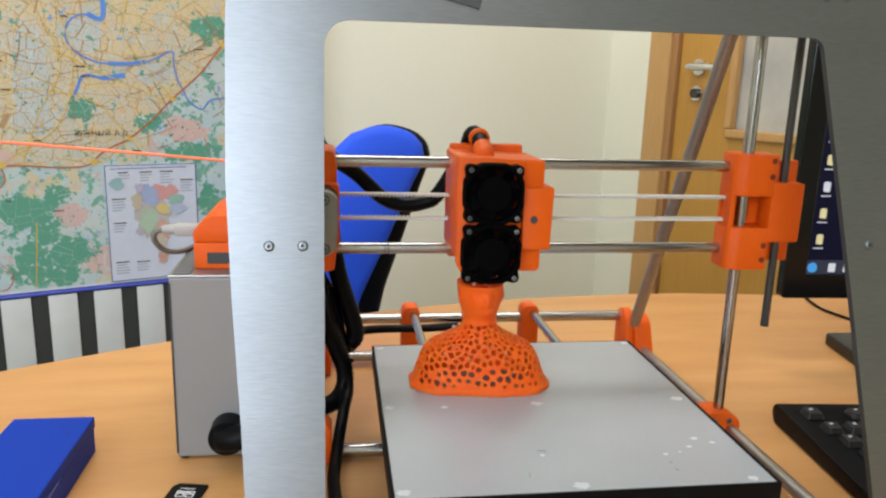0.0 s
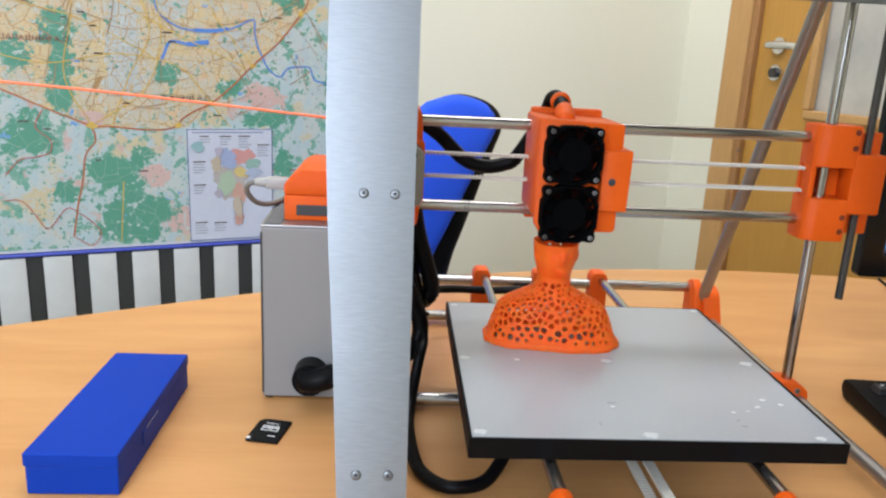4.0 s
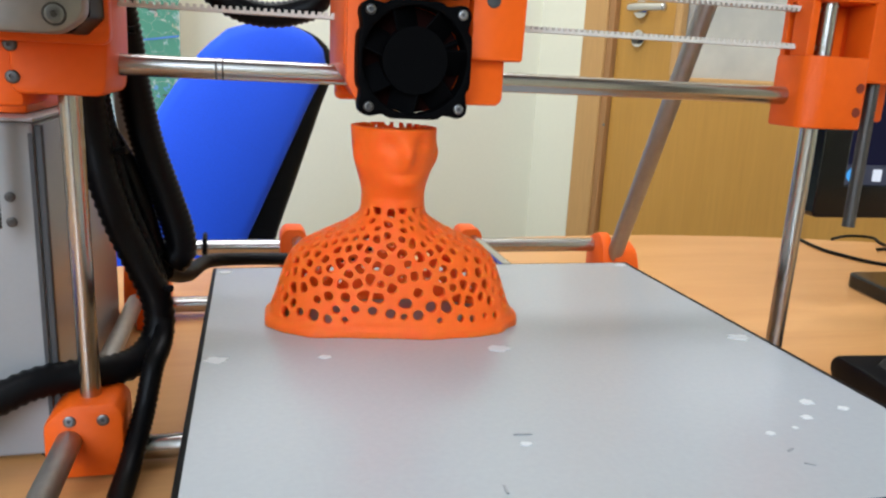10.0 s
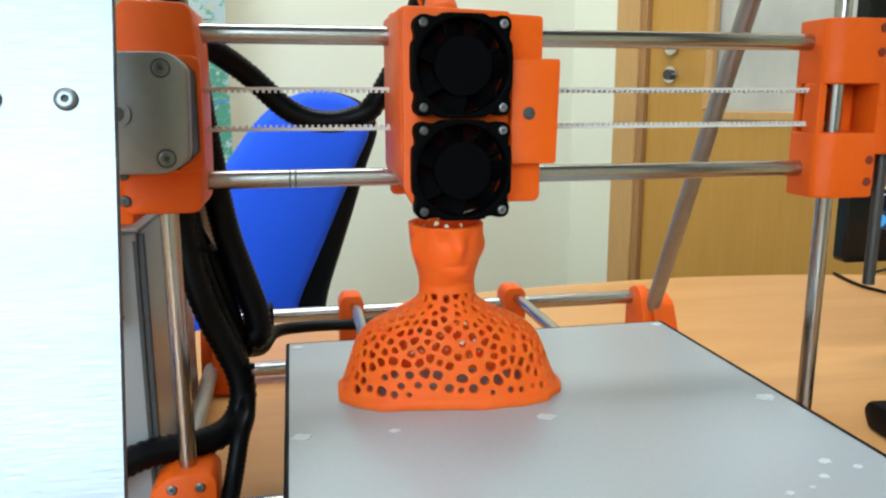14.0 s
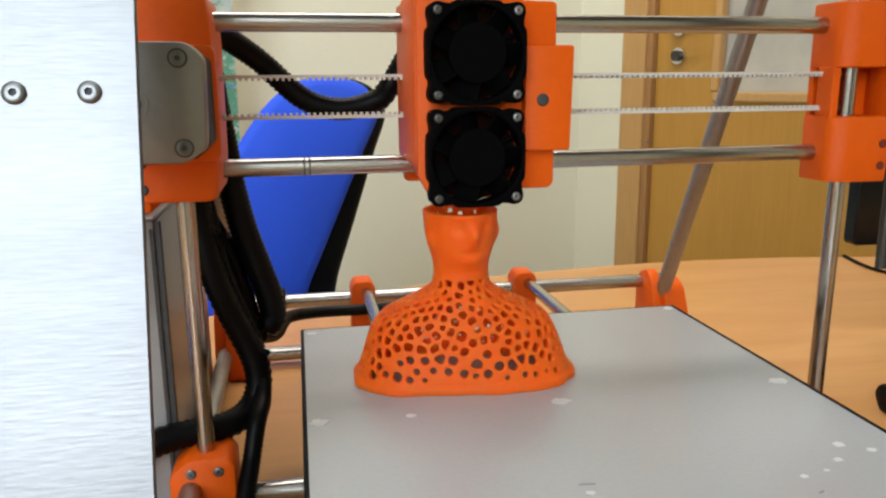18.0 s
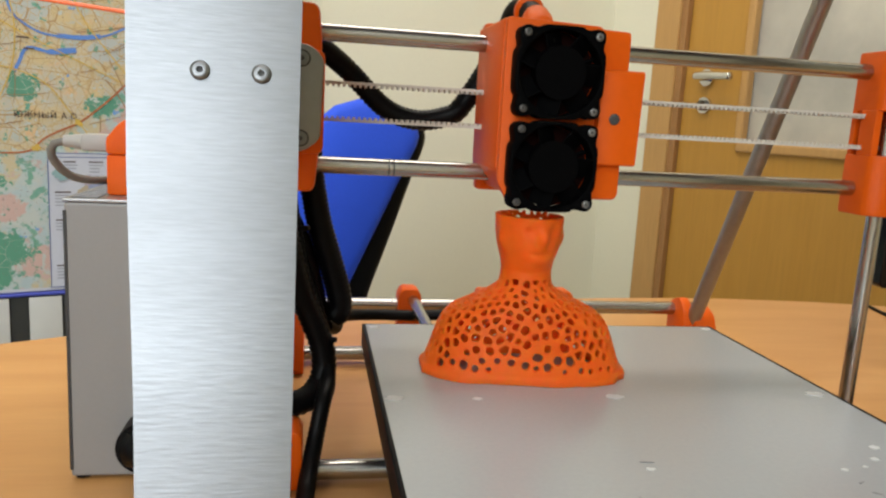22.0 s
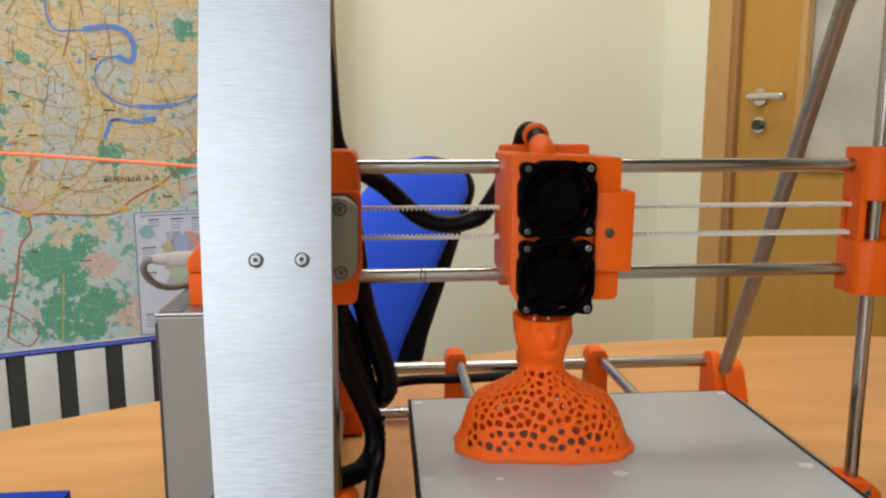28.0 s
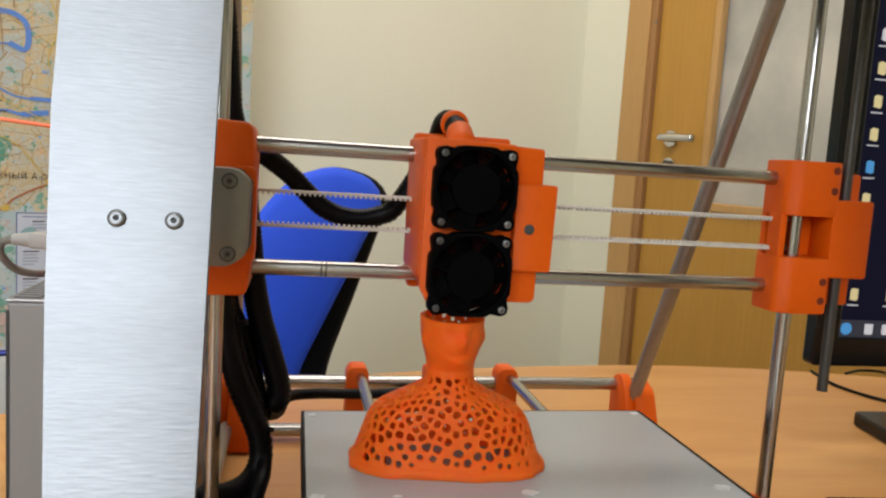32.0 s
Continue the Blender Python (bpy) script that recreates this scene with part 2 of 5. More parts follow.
def table_wood():
    m = material("beech_table_laminate", (0.60, 0.315, 0.105), 0.40, grain=0.0)
    nt = m.node_tree
    b = nt.nodes["Principled BSDF"]
    tc = nt.nodes.new("ShaderNodeTexCoord")
    mp = nt.nodes.new("ShaderNodeMapping")
    mp.inputs["Scale"].default_value = (1.0, 7.0, 1.0)
    mp.inputs["Rotation"].default_value = (0, 0, 0.12)
    nt.links.new(tc.outputs["Object"], mp.inputs[0])
    a = nt.nodes.new("ShaderNodeTexNoise")
    a.inputs["Scale"].default_value, a.inputs["Detail"].default_value, a.inputs["Distortion"].default_value = 3.2, 4, 0.9
    nt.links.new(mp.outputs[0], a.inputs["Vector"])
    mp2 = nt.nodes.new("ShaderNodeMapping")
    mp2.inputs["Scale"].default_value = (6.0, 90.0, 1.0)
    nt.links.new(tc.outputs["Object"], mp2.inputs[0])
    c = nt.nodes.new("ShaderNodeTexNoise")
    c.inputs["Scale"].default_value, c.inputs["Detail"].default_value = 4.0, 3
    nt.links.new(mp2.outputs[0], c.inputs["Vector"])
    ramp = nt.nodes.new("ShaderNodeValToRGB")
    ramp.color_ramp.elements[0].position, ramp.color_ramp.elements[0].color = 0.30, (0.525, 0.250, 0.080, 1)
    ramp.color_ramp.elements[1].position, ramp.color_ramp.elements[1].color = 0.70, (0.61, 0.314, 0.112, 1)
    nt.links.new(a.outputs["Fac"], ramp.inputs[0])
    v = nt.nodes.new("ShaderNodeMapRange")
    v.inputs[3].default_value, v.inputs[4].default_value = 0.93, 1.07
    nt.links.new(c.outputs["Fac"], v.inputs[0])
    mul = nt.nodes.new("ShaderNodeVectorMath")
    mul.operation = "SCALE"
    nt.links.new(ramp.outputs[0], mul.inputs[0])
    nt.links.new(v.outputs[0], mul.inputs["Scale"])
    nt.links.new(mul.outputs[0], b.inputs["Base Color"])
    return m


TABLE = table_wood()


# woods and parks of the map: s along the wall, z up, half widths
WOODS = ((-0.217, 0.279, 0.026, 0.034), (-0.213, 0.223, 0.018, 0.038), (-0.218, 0.165, 0.018, 0.036), (-0.286, 0.233, 0.022, 0.025), (-0.280, 0.088, 0.043, 0.039),
         (-0.145, 0.016, 0.038, 0.031), (-0.111, 0.001, 0.023, 0.043), (-0.126, -0.077, 0.039, 0.036), (-0.066, -0.059, 0.037, 0.029), (-0.082, -0.102, 0.027, 0.022),
         (-0.222, -0.018, 0.021, 0.021), (-0.085, 0.049, 0.023, 0.017), (0.083, 0.180, 0.025, 0.018), (0.159, 0.122, 0.046, 0.015), (-0.030, 0.205, 0.018, 0.019),
         (0.205, 0.362, 0.030, 0.024), (0.194, 0.026, 0.019, 0.027), (-0.157, 0.367, 0.010, 0.012), (0.105, 0.428, 0.020, 0.018), (-0.230, 0.420, 0.026, 0.060), (0.345, 0.170, 0.050, 0.120))
PALES = ((-0.108, 0.262, 0.027, 0.085), (-0.108, 0.185, 0.031, 0.027), (-0.018, 0.344, 0.031, 0.030), (0.10, 0.275, 0.030, 0.020))
PINKS = ((0.150, 0.165, 0.045, 0.022), (-0.020, -0.080, 0.028, 0.026), (-0.060, 0.010, 0.030, 0.020), (-0.170, 0.120, 0.020, 0.014), (0.357, 0.232, 0.020, 0.025))


def map_paper():
    """Printed city map: cream blocks inside the ring road, pale country with ragged woods outside it."""
    m = material("printed_city_map", (0.6, 0.5, 0.3), 0.45)
    nt = m.node_tree
    b = nt.nodes["Principled BSDF"]
    tc = nt.nodes.new("ShaderNodeTexCoord")

    def calc(op, *ins):
        x = nt.nodes.new("ShaderNodeMath")
        x.operation = op
        for i, v in enumerate(ins):
            if isinstance(v, (int, float)):
                x.inputs[i].default_value = v
            else:
                nt.links.new(v, x.inputs[i])
        return x.outputs[0]

    def noisy(scale, detail, seed, rough=0.62):
        mp = nt.nodes.new("ShaderNodeMapping")
        mp.inputs["Location"].default_value = (seed, seed * 0.7, seed * 1.3)
        nt.links.new(tc.outputs["Object"], mp.inputs[0])
        n = nt.nodes.new("ShaderNodeTexNoise")
        n.inputs["Scale"].default_value, n.inputs["Detail"].default_value = scale, detail
        n.inputs["Roughness"].default_value = rough
        nt.links.new(mp.outputs[0], n.inputs["Vector"])
        return n.outputs["Fac"]

    def step(fac, low, high):
        r = nt.nodes.new("ShaderNodeMapRange")
        r.inputs[1].default_value, r.inputs[2].default_value = low, high
        nt.links.new(fac, r.inputs[0])
        return r.outputs[0]

    def over(base, fac, colour):
        x = nt.nodes.new("ShaderNodeMix")
        x.data_type = "RGBA"
        x.inputs[7].default_value = (*colour, 1)
        nt.links.new(fac, x.inputs[0])
        if isinstance(base, tuple):
            x.inputs[6].default_value = (*base, 1)
        else:
            nt.links.new(base, x.inputs[6])
        return x.outputs[2]

    def edges(scale, width, seed, stretch=(1, 1, 1)):
        mp = nt.nodes.new("ShaderNodeMapping")
        mp.inputs["Location"].default_value = (seed, seed, seed)
        mp.inputs["Scale"].default_value = stretch
        nt.links.new(tc.outputs["Object"], mp.inputs[0])
        v = nt.nodes.new("ShaderNodeTexVoronoi")
        v.feature = "DISTANCE_TO_EDGE"
        v.inputs["Scale"].default_value = scale
        nt.links.new(mp.outputs[0], v.inputs["Vector"])
        return step(v.outputs["Distance"], width, width * 0.4)

    sep = nt.nodes.new("ShaderNodeSeparateXYZ")
    nt.links.new(tc.outputs["Object"], sep.inputs[0])
    ss = calc("ADD", calc("ADD", calc("MULTIPLY", sep.outputs["X"], DA.x), calc("MULTIPLY", sep.outputs["Y"], DA.y)), -MAP0.dot(DA))
    zz = calc("ADD", sep.outputs["Z"], 0.0)

    def areas(places, seed, ragged, scale):
        """Where the print fills the named places, with a torn edge."""
        best = None
        for cs, cz, rs, rz in places:
            u = calc("MULTIPLY", calc("ADD", ss, -cs), 1 / rs)
            v = calc("MULTIPLY", calc("ADD", zz, -cz), 1 / rz)
            d = calc("SUBTRACT", 1.0, calc("SQRT", calc("ADD", calc("MULTIPLY", u, u), calc("MULTIPLY", v, v))))
            best = d if best is None else calc("MAXIMUM", best, d)
        n = calc("MULTIPLY", calc("ADD", noisy(scale, 6, seed, 0.68), -0.5), ragged)
        return step(calc("ADD", calc("MAXIMUM", best, -0.6), n), -0.14, -0.06)

    # the ring road bounds the city
    ring = calc("MAXIMUM", calc("MAXIMUM", 0.103, calc("MULTIPLY_ADD", ss, 0.95, 0.101)), calc("MULTIPLY_ADD", ss, -0.45, 0.0285))
    wob = calc("MULTIPLY", calc("ADD", noisy(40, 4, 1.0), -0.5), 0.012)
    town = step(calc("ADD", calc("SUBTRACT", zz, ring), wob), -0.001, 0.002)
    # open country
    c = over((0.40, 0.485, 0.485), step(noisy(24, 5, 44.0), 0.47, 0.60), (0.47, 0.50, 0.455))
    c = over(c, step(noisy(16, 5, 33.0), 0.57, 0.63), (0.53, 0.44, 0.27))
    c = over(c, step(noisy(34, 5, 14.0), 0.55, 0.58), (0.15, 0.34, 0.25))
    c = over(c, step(noisy(28, 5, 61.0), 0.60, 0.66), (0.52, 0.36, 0.31))
    # city blocks
    t = over((0.57, 0.44, 0.235), step(noisy(14, 5, 5.0), 0.45, 0.58), (0.50, 0.45, 0.34))
    t = over(t, step(noisy(45, 4, 9.0), 0.56, 0.66), (0.62, 0.40, 0.215))
    t = over(t, step(noisy(17, 5, 71.0), 0.56, 0.62), (0.42, 0.44, 0.39))
    t = over(t, areas(PALES, 23.0, 1.5, 26), (0.43, 0.45, 0.42))
    t = over(t, edges(75, 0.045, 2.0, (1, 1, 0.6)), (0.50, 0.36, 0.18))
    t = over(t, edges(30, 0.022, 6.0, (0.8, 0.8, 1.3)), (0.40, 0.235, 0.09))
    mix = nt.nodes.new("ShaderNodeMix")
    mix.data_type = "RGBA"
    nt.links.new(town, mix.inputs[0])
    nt.links.new(c, mix.inputs[6])
    nt.links.new(t, mix.inputs[7])
    c = over(mix.outputs[2], areas(PINKS, 52.0, 2.6, 40), (0.55, 0.37, 0.32))
    c = over(c, areas(WOODS, 81.0, 3.8, 55), (0.085, 0.275, 0.18))
    c = over(c, step(noisy(60, 4, 88.0), 0.63, 0.66), (0.13, 0.33, 0.24))
    c = over(c, step(noisy(75, 5, 17.0), 0.61, 0.64), (0.46, 0.50, 0.46))
    c = over(c, step(noisy(22, 4, 77.0), 0.675, 0.69), (0.14, 0.30, 0.56))
    c = over(c, edges(36, 0.008, 8.0), (0.48, 0.45, 0.38))
    c = over(c, step(noisy(190, 2, 3.0), 0.68, 0.72), (0.19, 0.15, 0.13))
    nt.links.new(c, b.inputs["Base Color"])
    return m


MAPM = map_paper()
INK_RIVER = material("map_river_ink", (0.09, 0.22, 0.56), 0.5)
INK_RING = material("map_ring_road_ink", (0.42, 0.13, 0.045), 0.5)
INK_GOLD = material("map_gold_road_ink", (0.60, 0.39, 0.07), 0.5)
INK_RED = material("map_boundary_ink", (0.50, 0.09, 0.07), 0.5)
INK_FRAME = material("map_inset_border_ink", (0.10, 0.13, 0.27), 0.5)
INK_CRIMSON = material("map_crimson_text_ink", (0.20, 0.05, 0.05), 0.6)
INK_TEXT = material("map_text_ink", (0.09, 0.06, 0.05), 0.6)
INK_STREET = material("map_street_ink", (0.33, 0.19, 0.09), 0.5)
INK_PANEL = material("map_inset_paper", (0.52, 0.53, 0.58), 0.5, grain=0.05, scale=90)
INK_GREY = material("map_inset_text", (0.33, 0.34, 0.38), 0.6)

# ---- mesh helpers ----
PLACE = {}


def thing(name, at, label, category, group="", kind=""):
    e = new(name)
    e.empty_display_size = 0.02
    e.location = at
    PLACE[e] = Matrix.Translation(at)
    return tagged(e, label, category, group, kind)


def part(name, bm, mat, parent=None, label="", smooth=False, angle=None):
    me = bpy.data.meshes.new(name)
    bmesh.ops.recalc_face_normals(bm, faces=bm.faces[:])
    for m in mat if isinstance(mat, (list, tuple)) else (mat,):
        me.materials.append(m)
    bm.to_mesh(me)
    bm.free()
    if smooth:
        me.polygons.foreach_set("use_smooth", [True] * len(me.polygons))
        if angle:
            me.set_sharp_from_angle(angle=radians(angle))
    ob = new(name, me)
    if parent is not None:
        ob.parent = parent
        ob.matrix_parent_inverse = PLACE.get(parent, Matrix()).inverted()
    if label:
        ob["label"] = label
    return ob


def solo(name, bm, mat, label, category, group="", kind="", smooth=False, angle=None):
    return tagged(part(name, bm, mat, None, "", smooth, angle), label, category, group, kind)


def box(lo, hi, bevel=0.0, segs=2, m=None, bm=None):
    b = bmesh.new()
    bmesh.ops.create_cube(b, size=1)
    bmesh.ops.scale(b, vec=[h - l for l, h in zip(lo, hi)], verts=b.verts)
    bmesh.ops.translate(b, vec=[(h + l) / 2 for l, h in zip(lo, hi)], verts=b.verts)
    if bevel:
        bmesh.ops.bevel(b, geom=b.edges[:], offset=bevel, segments=segs, profile=0.5, affect="EDGES")
    if m is not None:
        bmesh.ops.transform(b, matrix=m, verts=b.verts)
    return merge(bm, b) if bm is not None else b


def merge(bm, other):
    me = bpy.data.meshes.new("scrap")
    other.to_mesh(me)
    other.free()
    bm.from_mesh(me)
    bpy.data.meshes.remove(me)
    return bm


def rod(p, q, r, n=20, r2=None, bm=None):
    p, q = Vector(p), Vector(q)
    b = bmesh.new()
    m = Matrix.Translation((p + q) / 2) @ (q - p).to_track_quat("Z", "Y").to_matrix().to_4x4()
    bmesh.ops.create_cone(b, cap_ends=True, segments=n, radius1=r, radius2=r if r2 is None else r2, depth=(q - p).length, matrix=m)
    return merge(bm, b) if bm is not None else b


def catmull(pts, step):
    pts = [Vector(p) for p in pts]
    pts = [2 * pts[0] - pts[1]] + pts + [2 * pts[-1] - pts[-2]]
    out = []
    for a, b, c, d in zip(pts, pts[1:], pts[2:], pts[3:]):
        n = max(2, int((c - b).length / step))
        for i in range(n):
            t = i / n
            out.append(0.5 * (2 * b + (c - a) * t + (2 * a - 5 * b + 4 * c - d) * t * t + (3 * b - a - 3 * c + d) * t ** 3))
    return out + [pts[-2]]


def hose(pts, r, ribs=0.0, step=0.004, n=12, bm=None):
    """A tube along a smooth path; ribs: pitch of its corrugation."""
    if ribs:
        step = ribs / 2
    line = catmull(pts, step)
    b = bmesh.new()
    up = Vector((0.13, 0.21, 0.97))
    rings = []
    for i, p in enumerate(line):
        t = (line[min(i + 1, len(line) - 1)] - line[max(i - 1, 0)]).normalized()
        u = (up - t * up.dot(t)).normalized()
        up = u
        w = t.cross(u)
        rr = r * (1.0 if not ribs or i % 2 else 0.89)
        rings.append([b.verts.new(p + rr * (math.cos(a) * u + math.sin(a) * w)) for a in (2 * math.pi * k / n for k in range(n))])
    for a, c in zip(rings, rings[1:]):
        for k in range(n):
            b.faces.new((a[k], a[(k + 1) % n], c[(k + 1) % n], c[k]))
    b.faces.new(rings[0][::-1])
    b.faces.new(rings[-1])
    return merge(bm, b) if bm is not None else b


def prism(loop, depth, m=None, holes=(), bevel=0.0, side=None):
    """A flat shape in x and y, pulled depth along z, with holes; side: material index of the hole's walls."""
    b = bmesh.new()

    def ring(pts):
        vs = [b.verts.new((x, y, 0)) for x, y in pts]
        return [b.edges.new((p, q)) for p, q in zip(vs, vs[1:] + vs[:1])]

    es = ring(loop)
    for h in holes:
        es += ring(h)
    bmesh.ops.triangle_fill(b, use_beauty=True, use_dissolve=False, edges=es, normal=(0, 0, 1))
    base = b.faces[:]
    ext = bmesh.ops.extrude_face_region(b, geom=base)
    bmesh.ops.translate(b, vec=(0, 0, depth), verts=[v for v in ext["geom"] if isinstance(v, bmesh.types.BMVert)])
    b.normal_update()
    if side is not None:
        for f in b.faces:
            if abs(f.normal.z) < 0.5:
                f.material_index = side
    if bevel:
        sharp = [e for e in b.edges if len(e.link_faces) == 2 and e.calc_face_angle(0) > 0.6]
        bmesh.ops.bevel(b, geom=sharp, offset=bevel, segments=2, profile=0.5, affect="EDGES")
    if m is not None:
        bmesh.ops.transform(b, matrix=m, verts=b.verts)
    return b


def rounded(x0, y0, x1, y1, r, n=5):
    out = []
    for cx, cy, a0 in ((x1 - r, y1 - r, 0), (x0 + r, y1 - r, 90), (x0 + r, y0 + r, 180), (x1 - r, y0 + r, 270)):
        out += [(cx + r * math.cos(radians(a0 + 90 * k / n)), cy + r * math.sin(radians(a0 + 90 * k / n))) for k in range(n + 1)]
    return out


def round_corners(pts, r, n=4):
    """A closed loop with its corners rounded."""
    out = []
    for i, p in enumerate(pts):
        a, b, c = Vector(pts[i - 1]), Vector(p), Vector(pts[(i + 1) % len(pts)])
        u, w = (a - b), (c - b)
        k = min(r, 0.45 * u.length, 0.45 * w.length)
        s, e = b + u.normalized() * k, b + w.normalized() * k
        for j in range(n + 1):
            t = j / n
            q = s * (1 - t) ** 2 + b * 2 * t * (1 - t) + e * t * t
            out.append((q.x, q.y))
    return out


def circle(cx, cy, r, n=28):
    return [(cx + r * math.cos(2 * math.pi * k / n), cy + r * math.sin(2 * math.pi * k / n)) for k in range(n)]


# x, z of the drawing become world x, z; depth runs away from the camera
FRONT = Matrix(((1, 0, 0, 0), (0, 0, 1, 0), (0, 1, 0, 0), (0, 0, 0, 1)))


def facing(y):
    return Matrix.Translation((0, y, 0)) @ FRONT


def screw(at, r, parent, way=(0, -1, 0), tall=0.0016, name="screw", mat=None):
    """A socket screw head with its hexagon recess, coloured near black for its shade."""
    at, way = Vector(at), Vector(way)
    side = way.orthogonal().normalized()
    other = way.cross(side)
    b = bmesh.new()
    rings = []
    for k, (rr, h) in enumerate(((1.0, -0.02), (1.0, 0.45), (0.93, 0.72), (0.80, 0.92), (0.56, 1.0), (0.38, 0.97), (0.35, 0.45))):
        ring = []
        for i in range(24):
            a = 2 * math.pi * i / 24
            hexa = 1.0 if k < 5 else math.cos(math.pi / 6) / math.cos((a % (math.pi / 3)) - math.pi / 6)
            ring.append(b.verts.new(at + way * tall * h + (side * math.cos(a) + other * math.sin(a)) * r * rr * hexa))
        rings.append(ring)
    for k, (p, q) in enumerate(zip(rings, rings[1:])):
        for i in range(24):
            f = b.faces.new((p[i], p[(i + 1) % 24], q[(i + 1) % 24], q[i]))
            f.material_index = 1 if k == 5 else 0
    b.faces.new(rings[-1]).material_index = 1
    b.faces.new(rings[0][::-1])
    return part(name, b, [mat or SCREW, SOCKET], parent, smooth=True, angle=35)


# ---- room ----
FLOOR_Z, CEIL_Z = -0.74, 2.0
HANDLE0 = Vector((1.026, 1.3847, 0))


def on_map(s, z, off=0.0):
    """A place on the map's face: s along the wall, z up, off towards the room."""
    p = MAP0 + DA * s + NA * off
    return Vector((p.x, p.y, z))


def on_door(s, z, off=0.0):
    """A place on the door wall: s along it from the lock, off towards the room."""
    p = HANDLE0 + NA * s - DA * off
    return Vector((p.x, p.y, z))


def wall_box(origin, along, out, s0, s1, z0, z1, d0, d1, bevel=0.0):
    """A box in a wall's own directions; d runs towards the room."""
    m = Matrix((
        (along.x, out.x, 0, origin.x), (along.y, out.y, 0, origin.y), (0, 0, 1, 0), (0, 0, 0, 1)))
    return box((s0, min(d0, d1), z0), (s1, max(d0, d1), z1), bevel, m=m)


def a_box(s0, s1, z0, z1, d0, d1, bevel=0.0):
    return wall_box(MAP0, DA, NA, s0, s1, z0, z1, d0, d1, bevel)


def b_box(s0, s1, z0, z1, d0, d1, bevel=0.0):
    return wall_box(HANDLE0, NA, -DA, s0, s1, z0, z1, d0, d1, bevel)


WALL_BACK = (CORNER - MAP0).dot(NA)   # how far the plain wall lies from the map's face
solo("floor", box((-4, -4, FLOOR_Z - 0.05), (4, 4, FLOOR_Z)), FLOORM, "pale grey smooth office floor", "floor", kind="structure")
solo("ceiling", box((-4, -4, CEIL_Z), (4, 4, CEIL_Z + 0.05)), CEILM, "plain white ceiling", "ceiling", kind="structure")
solo("wall_north", a_box(0.35, 1.54, FLOOR_Z, CEIL_Z, WALL_BACK - 0.12, WALL_BACK), WALLM, "cream painted plain wall", "wall", kind="structure")
solo("wall_pier", a_box(-3.0, 0.385, FLOOR_Z, CEIL_Z, WALL_BACK - 0.1, -0.012), WALLM, "cream painted wall pier behind the map", "wall", kind="structure")
S_CORNER = (CORNER - HANDLE0).dot(NA)
DOOR0, DOOR1, DOOR_TOP = -0.07, 0.76, FLOOR_Z + 2.05
solo("wall_east", b_box(S_CORNER - 0.12, DOOR0 - 0.03, FLOOR_Z, CEIL_Z, -0.12, 0.0), WALLM, "cream painted wall strip beside the door", "wall", kind="structure")
solo("wall_east_lintel", b_box(DOOR0 - 0.03, DOOR1 + 0.03, DOOR_TOP + 0.03, CEIL_Z, -0.12, 0.0), WALLM, "cream painted wall above the door", "wall", kind="structure")
solo("wall_east_far", b_box(DOOR1 + 0.03, 4.2, FLOOR_Z, CEIL_Z, -0.12, 0.0), WALLM, "cream painted wall beyond the door", "wall", kind="structure")
solo("wall_west", box((-2.6, -4, FLOOR_Z), (-2.5, 2, CEIL_Z)), WALLM, "cream painted side wall", "wall", kind="structure")
bm = box((-2.5, -2.45, FLOOR_Z), (-1.42, -2.35, CEIL_Z))
box((-0.13, -2.45, FLOOR_Z), (3.2, -2.35, CEIL_Z), bm=bm)
box((-1.42, -2.45, FLOOR_Z), (-0.13, -2.35, 0.33), bm=bm)
box((-1.42, -2.45, 1.87), (-0.13, -2.35, CEIL_Z), bm=bm)
solo("wall_south", bm, WALLM, "cream painted wall with the window opening", "wall", kind="structure")

# ---- door ----
door_frame = thing("door_frame", on_door(-0.1, FLOOR_Z), "light beech door frame in the cream wall", "door frame", kind="structure")
part("architrave", b_box(-0.168, -0.092, FLOOR_Z, DOOR_TOP + 0.09, 0.0, 0.016, 0.003), FRAMEW, door_frame)
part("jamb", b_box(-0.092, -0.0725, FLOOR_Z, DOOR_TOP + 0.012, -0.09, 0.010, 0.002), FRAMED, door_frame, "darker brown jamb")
part("architrave", b_box(DOOR1 + 0.024, DOOR1 + 0.11, FLOOR_Z, DOOR_TOP + 0.09, 0.0, 0.016, 0.003), FRAMEW, door_frame)
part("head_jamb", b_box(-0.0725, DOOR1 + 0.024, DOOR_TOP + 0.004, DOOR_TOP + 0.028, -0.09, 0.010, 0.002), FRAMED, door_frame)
for z in (0.62, 0.05):
    screw(on_door(-0.074, z, 0.010), 0.004, door_frame, way=-DA, name="strike_screw")
door = thing("door_1", on_door(0.3, FLOOR_Z), "closed honey veneer door with a frosted glass panel", "door", kind="structure")
GZ0, GS0, GS1, GZ1 = 0.165, 0.111, 0.60, 1.05
for s0, s1, z0, z1, nm in ((DOOR0, GS0, FLOOR_Z + 0.005, DOOR_TOP, "stile"), (GS1, DOOR1, FLOOR_Z + 0.005, DOOR_TOP, "stile"),
                           (GS0, GS1, FLOOR_Z + 0.005, GZ0, "lower_panel"), (GS0, GS1, GZ1, DOOR_TOP, "top_rail")):
    part(nm, b_box(s0, s1, z0, z1, -0.045, -0.005), DOORW, door)
part("glass_panel", b_box(GS0, GS1, GZ0, GZ1, -0.030, -0.022), GLASSM, door, "frosted grey glass with blurred light painted in")
